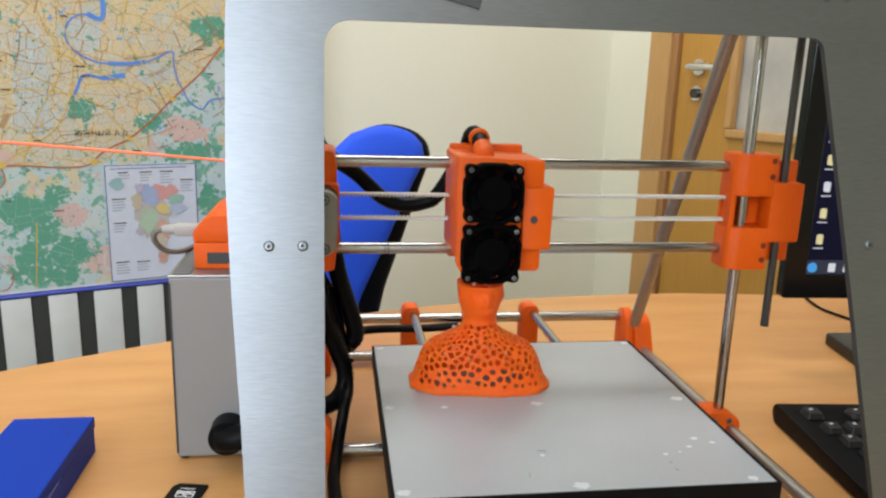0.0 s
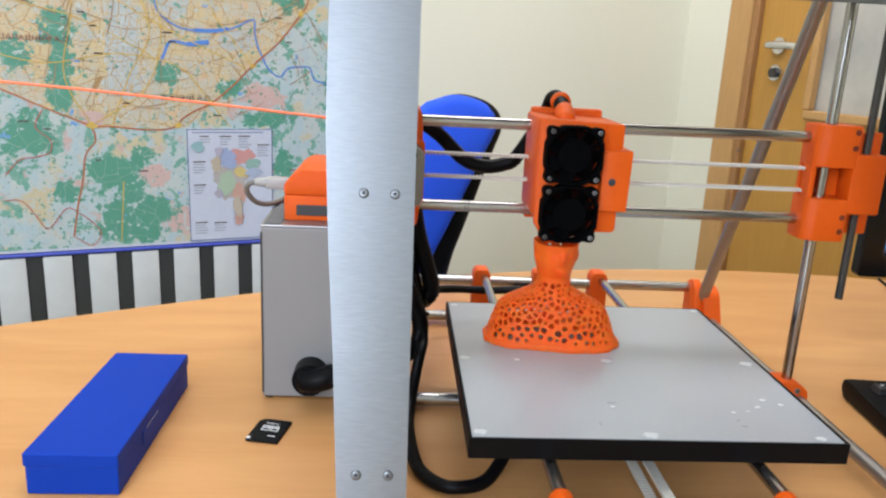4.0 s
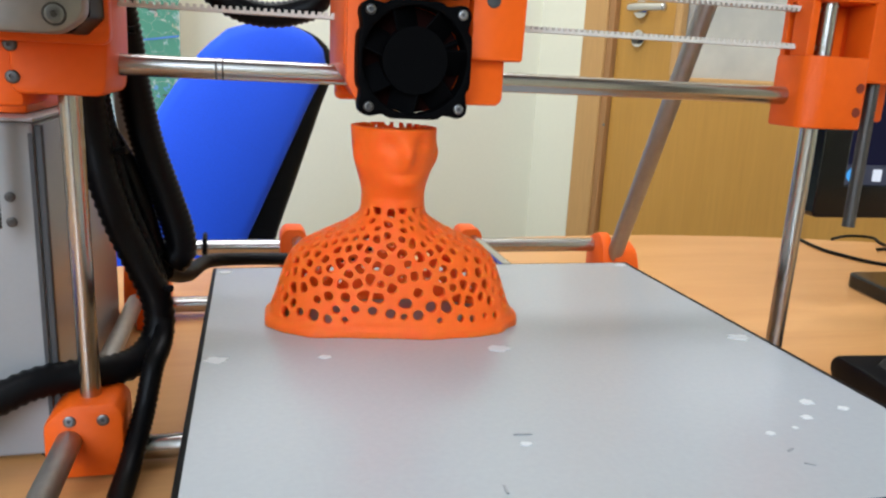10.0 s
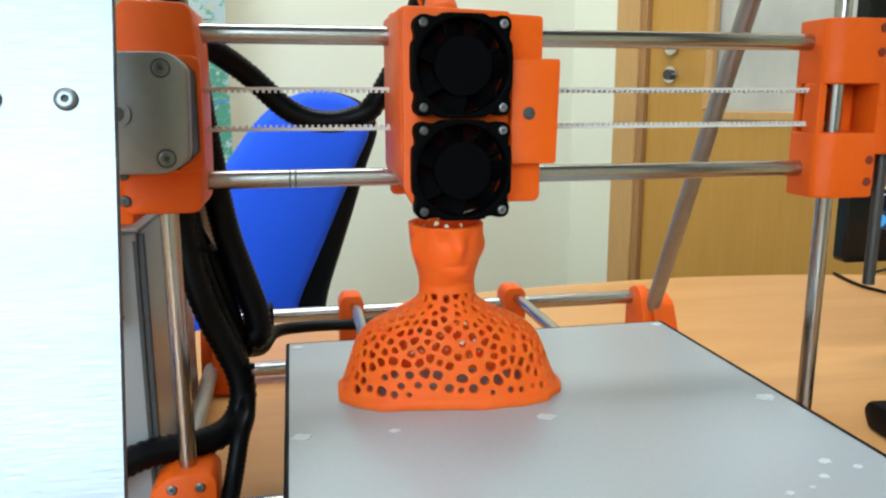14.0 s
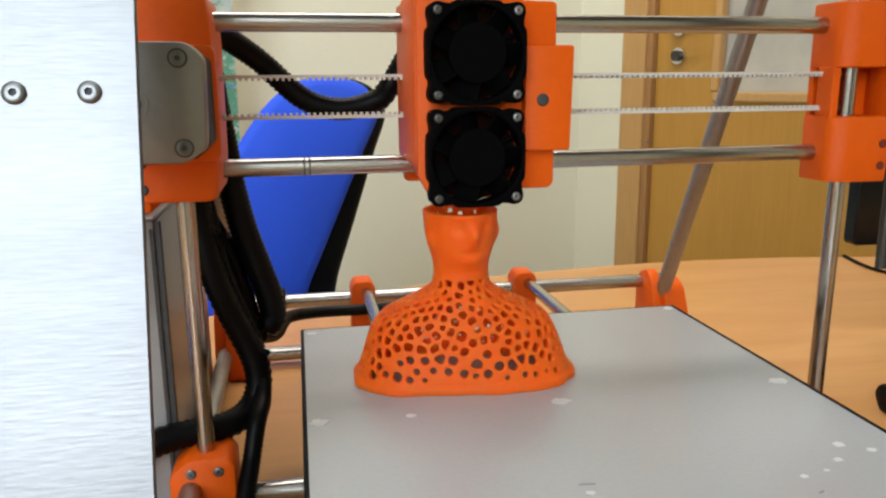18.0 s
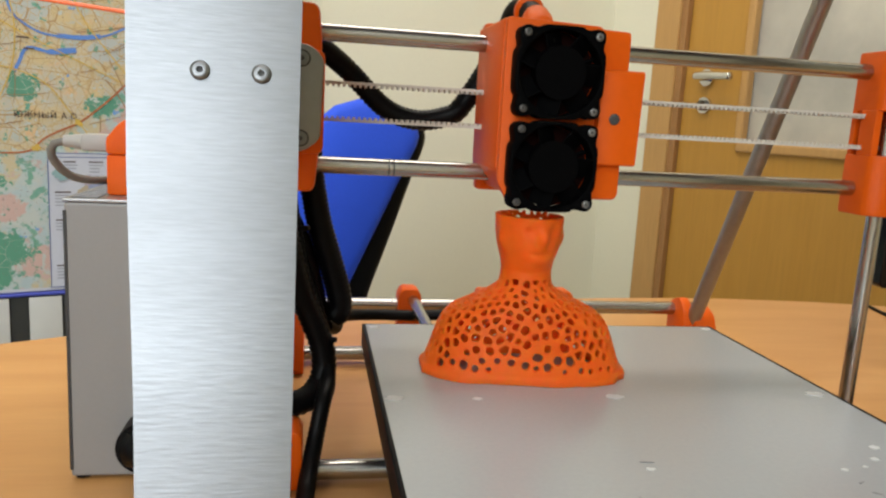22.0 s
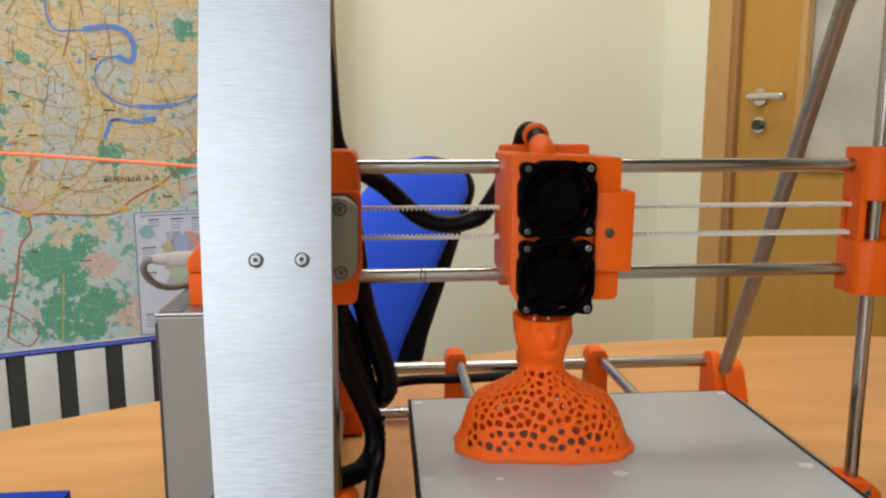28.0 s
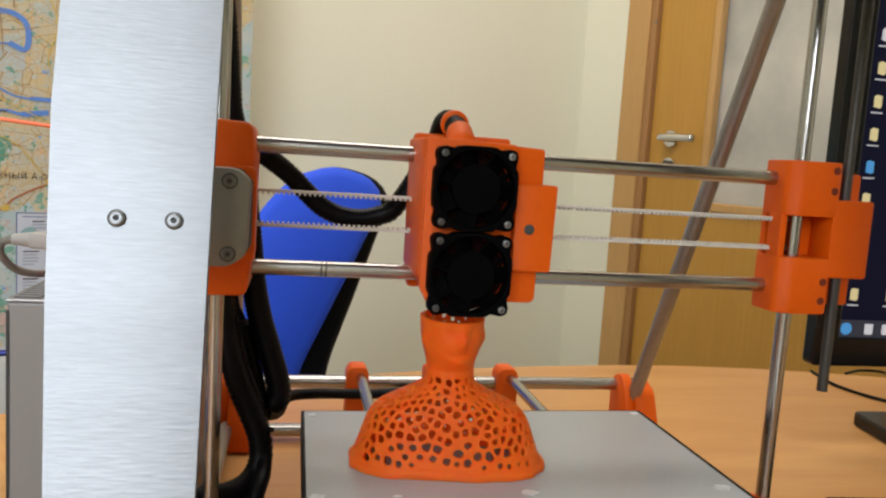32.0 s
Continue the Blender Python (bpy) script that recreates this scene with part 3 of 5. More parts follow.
for s0, s1, z0, z1 in ((GS0 - 0.004, GS1 + 0.004, GZ0 - 0.012, GZ0 + 0.010), (GS0 - 0.010, GS0 + 0.010, GZ0 + 0.011, GZ1), (GS1 - 0.010, GS1 + 0.010, GZ0 + 0.011, GZ1)):
    part("glazing_bead", b_box(s0, s1, z0, z1, -0.018, 0.006, 0.004), FRAMEW, door)
handle = part("door_handle", rod(on_door(0, 0.326, -0.006), on_door(0, 0.326, 0.004), 0.0205, 28), CHROME, door, "chrome lever handle", smooth=True, angle=40)
part("lever", hose([on_door(0, 0.326, 0.0), on_door(0.0, 0.326, 0.035), on_door(0.012, 0.326, 0.05), on_door(0.05, 0.326, 0.052), on_door(0.105, 0.324, 0.048)], 0.0095, n=14), CHROME, handle, smooth=True)
lock = part("lock_rosette", rod(on_door(0, 0.259, -0.006), on_door(0, 0.259, 0.004), 0.0195, 28), CHROME, door, "chrome keyhole rosette", smooth=True, angle=40)
part("cylinder", rod(on_door(0, 0.259, 0.003), on_door(0, 0.259, 0.013), 0.0125, 18), LEAD, lock, smooth=True, angle=40)

# ---- map, its rail and the radiator ----
city_map = thing("wall_map", on_map(-0.2, -0.14), "large printed city map on the wall with a blue lower rail", "map")
MAP_S0, MAP_S1, MAP_Z0, MAP_Z1 = -1.05, 0.392, -0.1325, 0.98
part("sheet", a_box(MAP_S0, MAP_S1, MAP_Z0, MAP_Z1, -0.008, 0.0), MAPM, city_map)
part("lower_rail", a_box(MAP_S0, MAP_S1, MAP_Z0 - 0.008, MAP_Z0 - 0.0015, -0.008, 0.006, 0.003), RAIL, city_map, "blue plastic rail")
part("margin", a_box(MAP_S0, MAP_S1, MAP_Z0, MAP_Z0 + 0.0048, 0.0003, 0.0006), INK_PANEL, city_map, "pale lower margin")
part("upper_rail", a_box(MAP_S0, MAP_S1, MAP_Z1 - 0.001, MAP_Z1 + 0.014, -0.008, 0.006, 0.003), RAIL, city_map, "blue plastic rail")


def ribbon(pts, width, off, closed=False):
    """A flat printed line through places of the map."""
    line = catmull([(s, z, 0) for s, z in pts], 0.006)
    b = bmesh.new()
    prev = None
    for i, p in enumerate(line):
        t = (line[min(i + 1, len(line) - 1)] - line[max(i - 1, 0)]).normalized()
        nrm = Vector((-t.y, t.x, 0)) * width / 2
        pair = [b.verts.new(on_map(p.x + nrm.x, p.y + nrm.y, off)), b.verts.new(on_map(p.x - nrm.x, p.y - nrm.y, off))]
        if prev:
            b.faces.new((prev[0], prev[1], pair[1], pair[0]))
        prev = pair
    return b


def patch(s, z, rs, rz, off, seed, rough=0.55, n=90):
    """An uneven printed area."""
    rnd = random.Random(seed)
    ph = [(rnd.uniform(0.3, 1.0) / k ** 0.8, rnd.uniform(0, 6.28), k) for k in range(2, 22)]
    b = bmesh.new()
    vs = []
    for i in range(n):
        a = 2 * math.pi * i / n
        r = 1 + rough * sum(w * math.sin(k * a + f) for w, f, k in ph) / 2
        vs.append(b.verts.new(on_map(s + rs * r * math.cos(a), z + rz * r * math.sin(a), off)))
    c = b.verts.new(on_map(s, z, off))
    for p, q in zip(vs, vs[1:] + vs[:1]):
        b.faces.new((p, q, c))
    return b


RIVER_A = [(-0.12, 0.62), (-0.116, 0.476), (-0.115, 0.445), (-0.105, 0.417), (-0.075, 0.416), (-0.04, 0.422), (-0.009, 0.425), (0.014, 0.413), (0.019, 0.384), (0.015, 0.367), (-0.012, 0.375), (-0.036, 0.366), (-0.048, 0.341), (-0.04, 0.316), (-0.010, 0.295), (0.02, 0.289),
           (0.055, 0.289), (0.094, 0.297), (0.128, 0.314), (0.137, 0.313), (0.137, 0.289), (0.143, 0.262), (0.152, 0.243), (0.162, 0.223), (0.186, 0.206), (0.204, 0.224), (0.236, 0.228), (0.25, 0.225), (0.257, 0.204), (0.275, 0.197), (0.32, 0.19), (0.39, 0.20)]
part("river", ribbon(RIVER_A, 0.0030, 0.0010), INK_RIVER, city_map)
part("river", ribbon([(-0.060, 0.419), (-0.04, 0.423), (-0.009, 0.425), (0.013, 0.412), (0.018, 0.386), (0.012, 0.368), (-0.010, 0.376)], 0.0085, 0.0013), INK_RIVER, city_map)
part("river", ribbon([(0.02, 0.290), (0.055, 0.290), (0.085, 0.295)], 0.0070, 0.0013), INK_RIVER, city_map)
part("river", ribbon([(0.048, 0.269), (0.015, 0.262), (-0.022, 0.267), (-0.035, 0.244), (-0.042, 0.229)], 0.0050, 0.0010), INK_RIVER, city_map)
part("river", ribbon([(0.048, 0.269), (0.028, 0.266), (0.008, 0.263)], 0.0085, 0.0013), INK_RIVER, city_map)
part("ring_road", ribbon([(-0.6, 0.30), (-0.42, 0.22), (-0.304, 0.167), (-0.252, 0.142), (-0.209, 0.123), (-0.17, 0.107), (-0.135, 0.105), (-0.069, 0.099), (-0.025, 0.103), (-0.005, 0.122), (0.022, 0.138), (0.049, 0.151), (0.09, 0.185), (0.131, 0.226), (0.187, 0.277), (0.23, 0.332), (0.245, 0.359), (0.26, 0.45), (0.23, 0.55)], 0.0030, 0.0014), INK_RING, city_map)
part("main_road", ribbon([(-0.17, 0.107), (-0.165, 0.078), (-0.183, 0.053), (-0.192, 0.001), (-0.203, -0.045), (-0.214, -0.105)], 0.0030, 0.0014), INK_RING, city_map)
for road in ([(-0.17, 0.107), (-0.21, 0.2), (-0.19, 0.33), (-0.21, 0.5)], [(-0.135, 0.105), (-0.10, 0.2), (-0.06, 0.29), (-0.11, 0.41), (-0.2, 0.52)], [(0.049, 0.151), (-0.01, 0.22), (-0.12, 0.24), (-0.25, 0.22), (-0.4, 0.26)],
             [(0.131, 0.226), (0.05, 0.34), (0.06, 0.42), (0.02, 0.52)], [(-0.12, 0.0), (-0.13, -0.12)], [(0.049, 0.151), (0.085, 0.105)], [(-0.3, 0.42), (-0.16, 0.36), (-0.03, 0.29), (0.12, 0.22)], [(-0.5, 0.4), (-0.3, 0.33), (-0.18, 0.30), (-0.06, 0.24)],
             [(-0.17, 0.107), (-0.07, 0.18), (-0.04, 0.3), (-0.08, 0.45)]):
    part("road", ribbon(road, 0.0018, 0.0018), INK_GOLD, city_map)
part("boundary_line", ribbon([(-0.319, 0.016), (-0.294, 0.044), (-0.266, 0.049), (-0.243, 0.058), (-0.241, 0.08), (-0.264, 0.105), (-0.25, 0.136)], 0.0016, 0.0022), INK_RED, city_map)
part("boundary_line", ribbon([(-0.324, -0.031), (-0.296, -0.033), (-0.272, -0.067), (-0.256, -0.088), (-0.224, -0.05), (-0.204, -0.058), (-0.179, -0.08), (-0.166, -0.102), (-0.183, -0.125), (-0.214, -0.105)], 0.0016, 0.0022), INK_RED, city_map)
for s, z, r in ((-0.17, 0.107, 0.0062), (-0.015, 0.108, 0.0050), (0.049, 0.151, 0.0050), (0.131, 0.226, 0.0042), (0.23, 0.332, 0.0045)):
    part("road_junction", patch(s, z, r * 1.3, r, 0.0024, int(s * 1000) + 7, 1.0, 40), INK_GOLD, city_map)

# net of side streets, one print
net = bmesh.new()
rnd = random.Random(21)
for k in range(150):
    s, z = rnd.uniform(-0.62, 0.30), rnd.uniform(0.13, 0.56)
    a = (0.12 if rnd.random() < 0.5 else 1.62) + rnd.gauss(0, 0.16) + 0.5 * math.sin(5 * s)
    ln = rnd.uniform(0.02, 0.085)
    p = [(s + ln * j * math.cos(a + 0.10 * j), z + ln * j * math.sin(a + 0.10 * j)) for j in (-0.5, 0.0, 0.5)]
    if all(q[1] > 0.12 for q in p):
        merge(net, ribbon(p, rnd.choice((0.0010, 0.0010, 0.0016)), 0.0012 + 0.00001 * k))
tagged(part("street_net", net, INK_STREET, city_map), kind="stuff")

# inset sheet of the map
I0, I1, J0, J1 = 0.0, 0.169, -0.128, 0.101
inset = part("inset_panel", a_box(I0, I1, J0, J1, 0.0, 0.0030), INK_PANEL, city_map, "pale inset sheet with a district plan")
for s0, s1, z0, z1 in ((I0, I1, J1 - 0.0016, J1), (I0, I1, J0, J0 + 0.0016), (I0, I0 + 0.0016, J0 + 0.0016, J1 - 0.0016), (I1 - 0.0016, I1, J0 + 0.0016, J1 - 0.0016)):
    part("inset_border", a_box(s0, s1, z0, z1, 0.0031, 0.0036), INK_FRAME, inset)
DISTRICT = (((0.085, 0.0), 0.030, 0.045, (0.42, 0.36, 0.30)), ((0.105, 0.045), 0.026, 0.016, (0.55, 0.22, 0.18)), ((0.078, 0.040), 0.018, 0.020, (0.27, 0.32, 0.48)), ((0.105, 0.012), 0.015, 0.010, (0.62, 0.45, 0.10)),
            ((0.075, -0.010), 0.016, 0.026, (0.34, 0.44, 0.28)), ((0.100, -0.030), 0.014, 0.018, (0.55, 0.28, 0.18)), ((0.128, 0.030), 0.016, 0.010, (0.22, 0.38, 0.30)), ((0.055, 0.030), 0.010, 0.016, (0.45, 0.35, 0.22)), ((0.098, -0.085), 0.010, 0.012, (0.50, 0.24, 0.16)), ((0.130, 0.012), 0.016, 0.010, (0.35, 0.40, 0.50)),
            ((0.020, 0.066), 0.012, 0.011, (0.20, 0.36, 0.36)), ((0.060, 0.056), 0.007, 0.010, (0.40, 0.34, 0.42)), ((0.058, -0.030), 0.009, 0.008, (0.38, 0.33, 0.36)), ((0.096, -0.058), 0.009, 0.022, (0.46, 0.36, 0.24)))
for k, ((s, z), rs, rz, col) in enumerate(DISTRICT):
    part("district", patch(s, z, rs, rz, 0.0034 + k * 0.0003, 90 + k, 0.5), material("district_ink", tuple(0.85 * v + 0.07 for v in col), 0.6, grain=0.1, scale=80), inset)
part("title_bar", a_box(0.010, 0.150, 0.0930, 0.0945, 0.0031, 0.0034), INK_FRAME, inset)
rnd = random.Random(3)
for cx, cz, rows in ((0.036, 0.086, 3), (0.075, 0.086, 4), (0.112, 0.086, 5), (0.15, 0.068, 5), (0.022, 0.035, 5), (0.022, -0.012, 4), (0.022, -0.09, 5), (0.06, -0.092, 4)):
    for r in range(rows):
        w = rnd.uniform(0.016, 0.026)
        part("text_bar", a_box(cx - 0.012, cx - 0.012 + w, cz - r * 0.0055 - 0.0012, cz - r * 0.0055 + 0.0012, 0.0031, 0.0034), INK_GREY if r else INK_TEXT, inset)


def lettering(text, s, z, size, parent, mat):
    cu = bpy.data.curves.new("lettering", "FONT")
    cu.body, cu.size, cu.extrude, cu.space_character = text, size, 0.0002, 1.15
    tmp = new("lettering", cu)
    dg = bpy.context.evaluated_depsgraph_get()
    me = bpy.data.meshes.new_from_object(tmp.evaluated_get(dg))
    bpy.data.objects.remove(tmp)
    m = Matrix(((DA.x, 0, NA.x, 0), (DA.y, 0, NA.y, 0), (0, 1, 0, 0), (0, 0, 0, 1)))
    me.transform(Matrix.Translation(on_map(s, z, 0.0028)) @ m)
    me.materials.clear()
    me.materials.append(mat)
    ob = new("lettering", me)
    ob.parent, ob.matrix_parent_inverse = parent, PLACE[parent].inverted()
    return ob


lettering("ЮЖНЫЙ А.О.", -0.046, 0.157, 0.0135, city_map, INK_TEXT)
lettering("ЗАПАДНЫЙ А.О.", -0.306, 0.258, 0.0125, city_map, INK_CRIMSON)
for k in range(46):
    s, z, w = rnd.uniform(-0.6, 0.36), rnd.uniform(-0.11, 0.56), rnd.uniform(0.008, 0.020)
    if not (I0 - 0.03 < s < I1 + 0.01 and z < J1 + 0.01):
        part("text_bar", a_box(s, s + w, z, z + 0.0024, 0.0025, 0.0028), INK_TEXT, city_map)

radiator = thing("radiator", on_map(-0.3, -0.6), "white ribbed radiator under the map", "radiator")
# near-black sheet stands for the shade in the gaps between ribs
part("gap_shade_sheet", a_box(-1.0, 0.35, -0.62, -0.1425, -0.010, -0.002), RADK, radiator, "dark sheet painted as the shade between the ribs")
for k in range(17):
    s = -1.0586 + k * 0.0788
    b = a_box(s, s + 0.050, -0.62, -0.1425, 0.0, 0.005, 0.002)
    part("rib", b, RADW, radiator, smooth=True, angle=30)
for z in (-0.58,):
    part("header_pipe", rod(on_map(-0.99, z, 0.008), on_map(0.34, z, 0.008), 0.006, 12), RADK, radiator)

# ---- table ----
table = thing("table", (0.3, -0.3, FLOOR_Z), "large round-edged beech laminate office table", "table")
edge = catmull([(-1.5, -0.62, 0), (-1.0, -0.24, 0), (-0.6, -0.015, 0), (-0.304, 0.156, 0), (-0.087, 0.276, 0), (0.1, 0.355, 0), (0.3, 0.41, 0), (0.5, 0.432, 0), (0.62, 0.428, 0), (0.75, 0.408, 0), (1.0, 0.33, 0), (1.3, 0.16, 0), (1.5, -0.1, 0), (1.5, -0.32, 0), (1.2, -0.46, 0), (0.3, -0.47, 0), (-0.8, -0.55, 0), (-1.4, -0.75, 0)], 0.05)
part("tabletop", prism([(p.x, p.y) for p in edge], 0.026, Matrix.Translation((0, 0, -0.026)), bevel=0.004), TABLE, table)
for x, y in ((-0.95, -0.42), (-0.2, -0.36), (1.2, -0.2), (0.9, 0.2)):
    part("leg", rod((x, y, FLOOR_Z), (x, y, -0.026), 0.03, 20), TUBE, table, "round grey metal leg", smooth=True, angle=40)

# ---- swivel chair behind the table ----
chair = thing("office_chair", (0.17, 0.62, FLOOR_Z), "blue fabric office chair with a black back shell", "chair")


BACK = [(0.110, 0.200), (0.155, 0.212), (0.205, 0.198), (0.221, 0.166), (0.199, 0.118), (0.173, 0.062), (0.131, -0.03), (0.093, -0.115), (0.0, -0.135), (-0.03, -0.06), (-0.006, 0.02), (0.020, 0.078), (0.046, 0.124), (0.080, 0.172)]


def back_pad(shift, drop, y0, thick, puff):
    """The chair's back, leaning over; puff bows it towards the table."""
    loop = catmull([(x + shift + drop * (0.2 - z), z, 0) for x, z in BACK] + [(BACK[0][0] + shift + drop * 0.003, BACK[0][1], 0)], 0.012)[:-1]
    b = prism([(p.x, p.y) for p in loop], thick, FRONT, bevel=thick * 0.35)
    bmesh.ops.subdivide_edges(b, edges=[e for e in b.edges if e.calc_length() > 0.03], cuts=2)
    for v in b.verts:
        d2 = ((v.co.x - 0.1) ** 2 + (v.co.z - 0.05) ** 2)
        v.co.y += y0 + puff * d2 + 0.25 * (v.co.x - 0.1)
    return b


part("cushion", back_pad(0.0, 0.0, 0.55, 0.035, 0.9), CHAIR_F, chair, "blue fabric cushion", smooth=True, angle=50)
part("back_shell", back_pad(0.009, 0.115, 0.578, 0.03, 0.9), BLACKP, chair, "black plastic shell", smooth=True, angle=50)
part("seat", box((-0.08, 0.52, -0.32), (0.36, 0.94, -0.25), 0.03, 4), CHAIR_F, chair, smooth=True, angle=50)
part("back_bar", hose([(0.06, 0.61, -0.08), (0.12, 0.72, -0.28), (0.14, 0.74, -0.34), (0.14, 0.7, -0.36)], 0.018), BLACKP, chair, smooth=True)
part("gas_column", rod((0.14, 0.73, FLOOR_Z + 0.07), (0.14, 0.73, -0.32), 0.025, 20), BLACKP, chair, smooth=True, angle=40)
for k in range(5):
    a = 2 * math.pi * k / 5 + 0.3
    x, y = 0.14 + 0.26 * math.cos(a), 0.73 + 0.26 * math.sin(a)
    part("base_arm", hose([(0.14, 0.73, FLOOR_Z + 0.10), (0.14 + 0.13 * math.cos(a), 0.73 + 0.13 * math.sin(a), FLOOR_Z + 0.09), (x, y, FLOOR_Z + 0.065)], 0.016), BLACKP, chair, smooth=True)
    part("castor", rod((x - 0.012, y, FLOOR_Z + 0.026), (x + 0.012, y, FLOOR_Z + 0.026), 0.026, 18), BLACKP, chair, smooth=True, angle=40)
part("armrest", hose([(0.02, 0.53, -0.075), (0.08, 0.505, -0.062), (0.14, 0.49, -0.056), (0.175, 0.49, -0.060)], 0.008), TUBE, chair, "grey arm loop", smooth=True)

# ---- the printer ----
printer = thing("desktop_printer", (0.232, 0.0, 0.0), "desktop plastic printer with aluminium portal frame, steel rods and orange brackets", "3d printer")
FY = -0.1454                     # front face of the portal plate
XL, XR = 0.0705, 0.392           # upright rods
HX = 0.0125                      # shift of the print head along its rods
BED_Y, BED_Z = 0.058, 0.070      # back edge and top of the bed

LEAN = 0.28                      # the portal plate leans back by this much a metre


def plate_y(z):
    return FY + LEAN * (z - 0.2)


def side_profile(points, x0, x1, r):
    """A bracket drawn in y and z, pulled along x."""
    m = Matrix(((0, 0, 1, x0), (1, 0, 0, 0), (0, 1, 0, 0), (0, 0, 0, 1)))
    return prism(round_corners(points, r), x1 - x0, m, bevel=0.0012)


outer = [(0.0465, 0.0), (0.0444, 0.035), (0.0398, 0.112), (0.0351, 0.172), (0.0315, 0.234), (0.0310, 0.312), (0.034, 0.41), (0.44, 0.41), (0.4165, 0.31), (0.428, 0.175), (0.437, 0.062), (0.442, 0.0), (0.394, 0.0)]
outer += [(0.3893, 0.062), (0.3797, 0.175)] + round_corners([(0.3690, 0.3010), (0.3665, 0.3157), (0.348, 0.3157)], 0.011, 5)[6:12]
outer += [(0.348, 0.3157)] + [(0.0952 - 0.0135 * math.sin(radians(a)), 0.3018 + 0.0138 * math.cos(radians(a))) for a in range(0, 91, 15)] + [(0.0816, 0.20), (0.0820, 0.09), (0.0824, 0.0)]
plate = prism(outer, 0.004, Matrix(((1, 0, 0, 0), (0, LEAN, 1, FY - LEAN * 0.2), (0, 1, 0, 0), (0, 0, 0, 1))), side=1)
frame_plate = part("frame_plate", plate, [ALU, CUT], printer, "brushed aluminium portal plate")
OUT = Vector((0, -1, LEAN)).normalized()
for x, z in ((0.0536, 0.2002), (0.0707, 0.2002), (0.3920, 0.2002), (0.4095, 0.2002), (0.0545, 0.0518), (0.0719, 0.0518), (0.4020, 0.0518), (0.4200, 0.0518)):
    screw((x, plate_y(z), z), 0.0028, frame_plate, way=OUT, tall=0.0013, mat=SCREW)
part("badge", box((-0.044, -0.0007, 0.0), (0.0, 0.0002, 0.022), m=Matrix.Translation((0.165, plate_y(0.3237), 0.3237)) @ Matrix.Rotation(-math.atan(LEAN), 4, "X") @ Matrix.Rotation(radians(15), 4, "Y")), SOCKET, frame_plate, "slanted dark badge")
for x in (0.370, 0.383):
    screw((x, plate_y(0.339), 0.339), 0.0026, frame_plate, way=OUT, tall=0.0014, mat=BOLT)
# brackets that carry the plate
for x0, x1 in ((0.052, 0.079), (0.400, 0.430)):
    part("plate_bracket", side_profile([(plate_y(0.002) + 0.0045, 0.002), (plate_y(0.060) + 0.0045, 0.060), (plate_y(0.060) + 0.016, 0.060), (plate_y(0.06) + 0.016, 0.002)], x0, x1, 0.003), ORANGE, printer, smooth=True, angle=35)

# side tubes, cross tubes, diagonals
for x in (0.0635, 0.4005):
    part("side_tube", rod((x, -0.190, 0.0175), (x, 0.205, 0.0175), 0.005, 20), TUBE, printer, smooth=True, angle=40)
for y, z in ((0.1987, 0.0457), (0.1935, 0.0080), (0.0, 0.0065)):
    part("cross_tube", rod((0.062, y, z), (0.402, y, z), 0.0052, 20), STEEL, printer, smooth=True, angle=40)
for x in (XL - 0.001, 0.394):
    part("diagonal_tube", rod((x, 0.181, 0.040), (x - 0.002, -0.045, 0.508), 0.0057, 20), TUBE, printer, smooth=True, angle=40)
for x in (XL, XR):
    part("upright_rod", rod((x + (0.0 if x < 0.2 else 0.002), -0.001, 0.020), (x - (0.0 if x < 0.2 else 0.0045), -0.012, 0.405), 0.0041, 20), STEEL, printer, smooth=True, angle=40)
part("top_plate", box((0.036, plate_y(0.41) + 0.006, 0.404), (0.438, 0.03, 0.409)), ALU, printer, "aluminium top plate")


def lead_screw(x, y, z0, z1):
    b = rod((x, y, z0), (x, y, z1), 0.0027, 14)
    n = int((z1 - z0) / 0.0016)
    for k in range(n):
        z = z0 + k * 0.0016
        rod((x, y, z), (x, y, z + 0.0008), 0.0031, 12, bm=b)
    return part("lead_screw", b, LEAD, printer, "dark threaded lead screw")


lead_screw(0.4205, -0.008, 0.104, 0.40)
lead_screw(0.0420, -0.008, 0.104, 0.40)


for x, inner in ((XL, 1), (XR, -1)):
    c = x - inner * 0.0008
    foot = part("foot_bracket", prism(round_corners([(c - inner * 0.0155, 0.001), (c + inner * 0.0145, 0.001), (c + inner * 0.0145, 0.0290), (c + inner * 0.0115, 0.0328), (c - inner * 0.0065, 0.0328), (c - inner * 0.0155, 0.0255)], 0.004), 0.0235, facing(-0.0128), bevel=0.0018), ORANGE, printer, smooth=True, angle=35)
    for dx in (-0.0062, 0.0062):
        screw((x + dx, -0.0128, 0.0262), 0.0024, foot, tall=0.0006)
    lo, hi = (x - 0.014, x + 0.012) if inner > 0 else (x - 0.008, x + 0.018)
    corner = part("corner_bracket", side_profile([(0.170, 0.001), (0.207, 0.001), (0.207, 0.046), (0.200, 0.054), (0.188, 0.058), (0.180, 0.050), (0.172, 0.025)], lo, lo + 0.008, 0.005), ORANGE, printer, smooth=True, angle=35)
    part("gusset", side_profile([(0.160, 0.001), (0.207, 0.001), (0.207, 0.040), (0.192, 0.052), (0.176, 0.046), (0.164, 0.02)], lo + 0.0082, hi, 0.005), ORANGE, corner, smooth=True, angle=35)

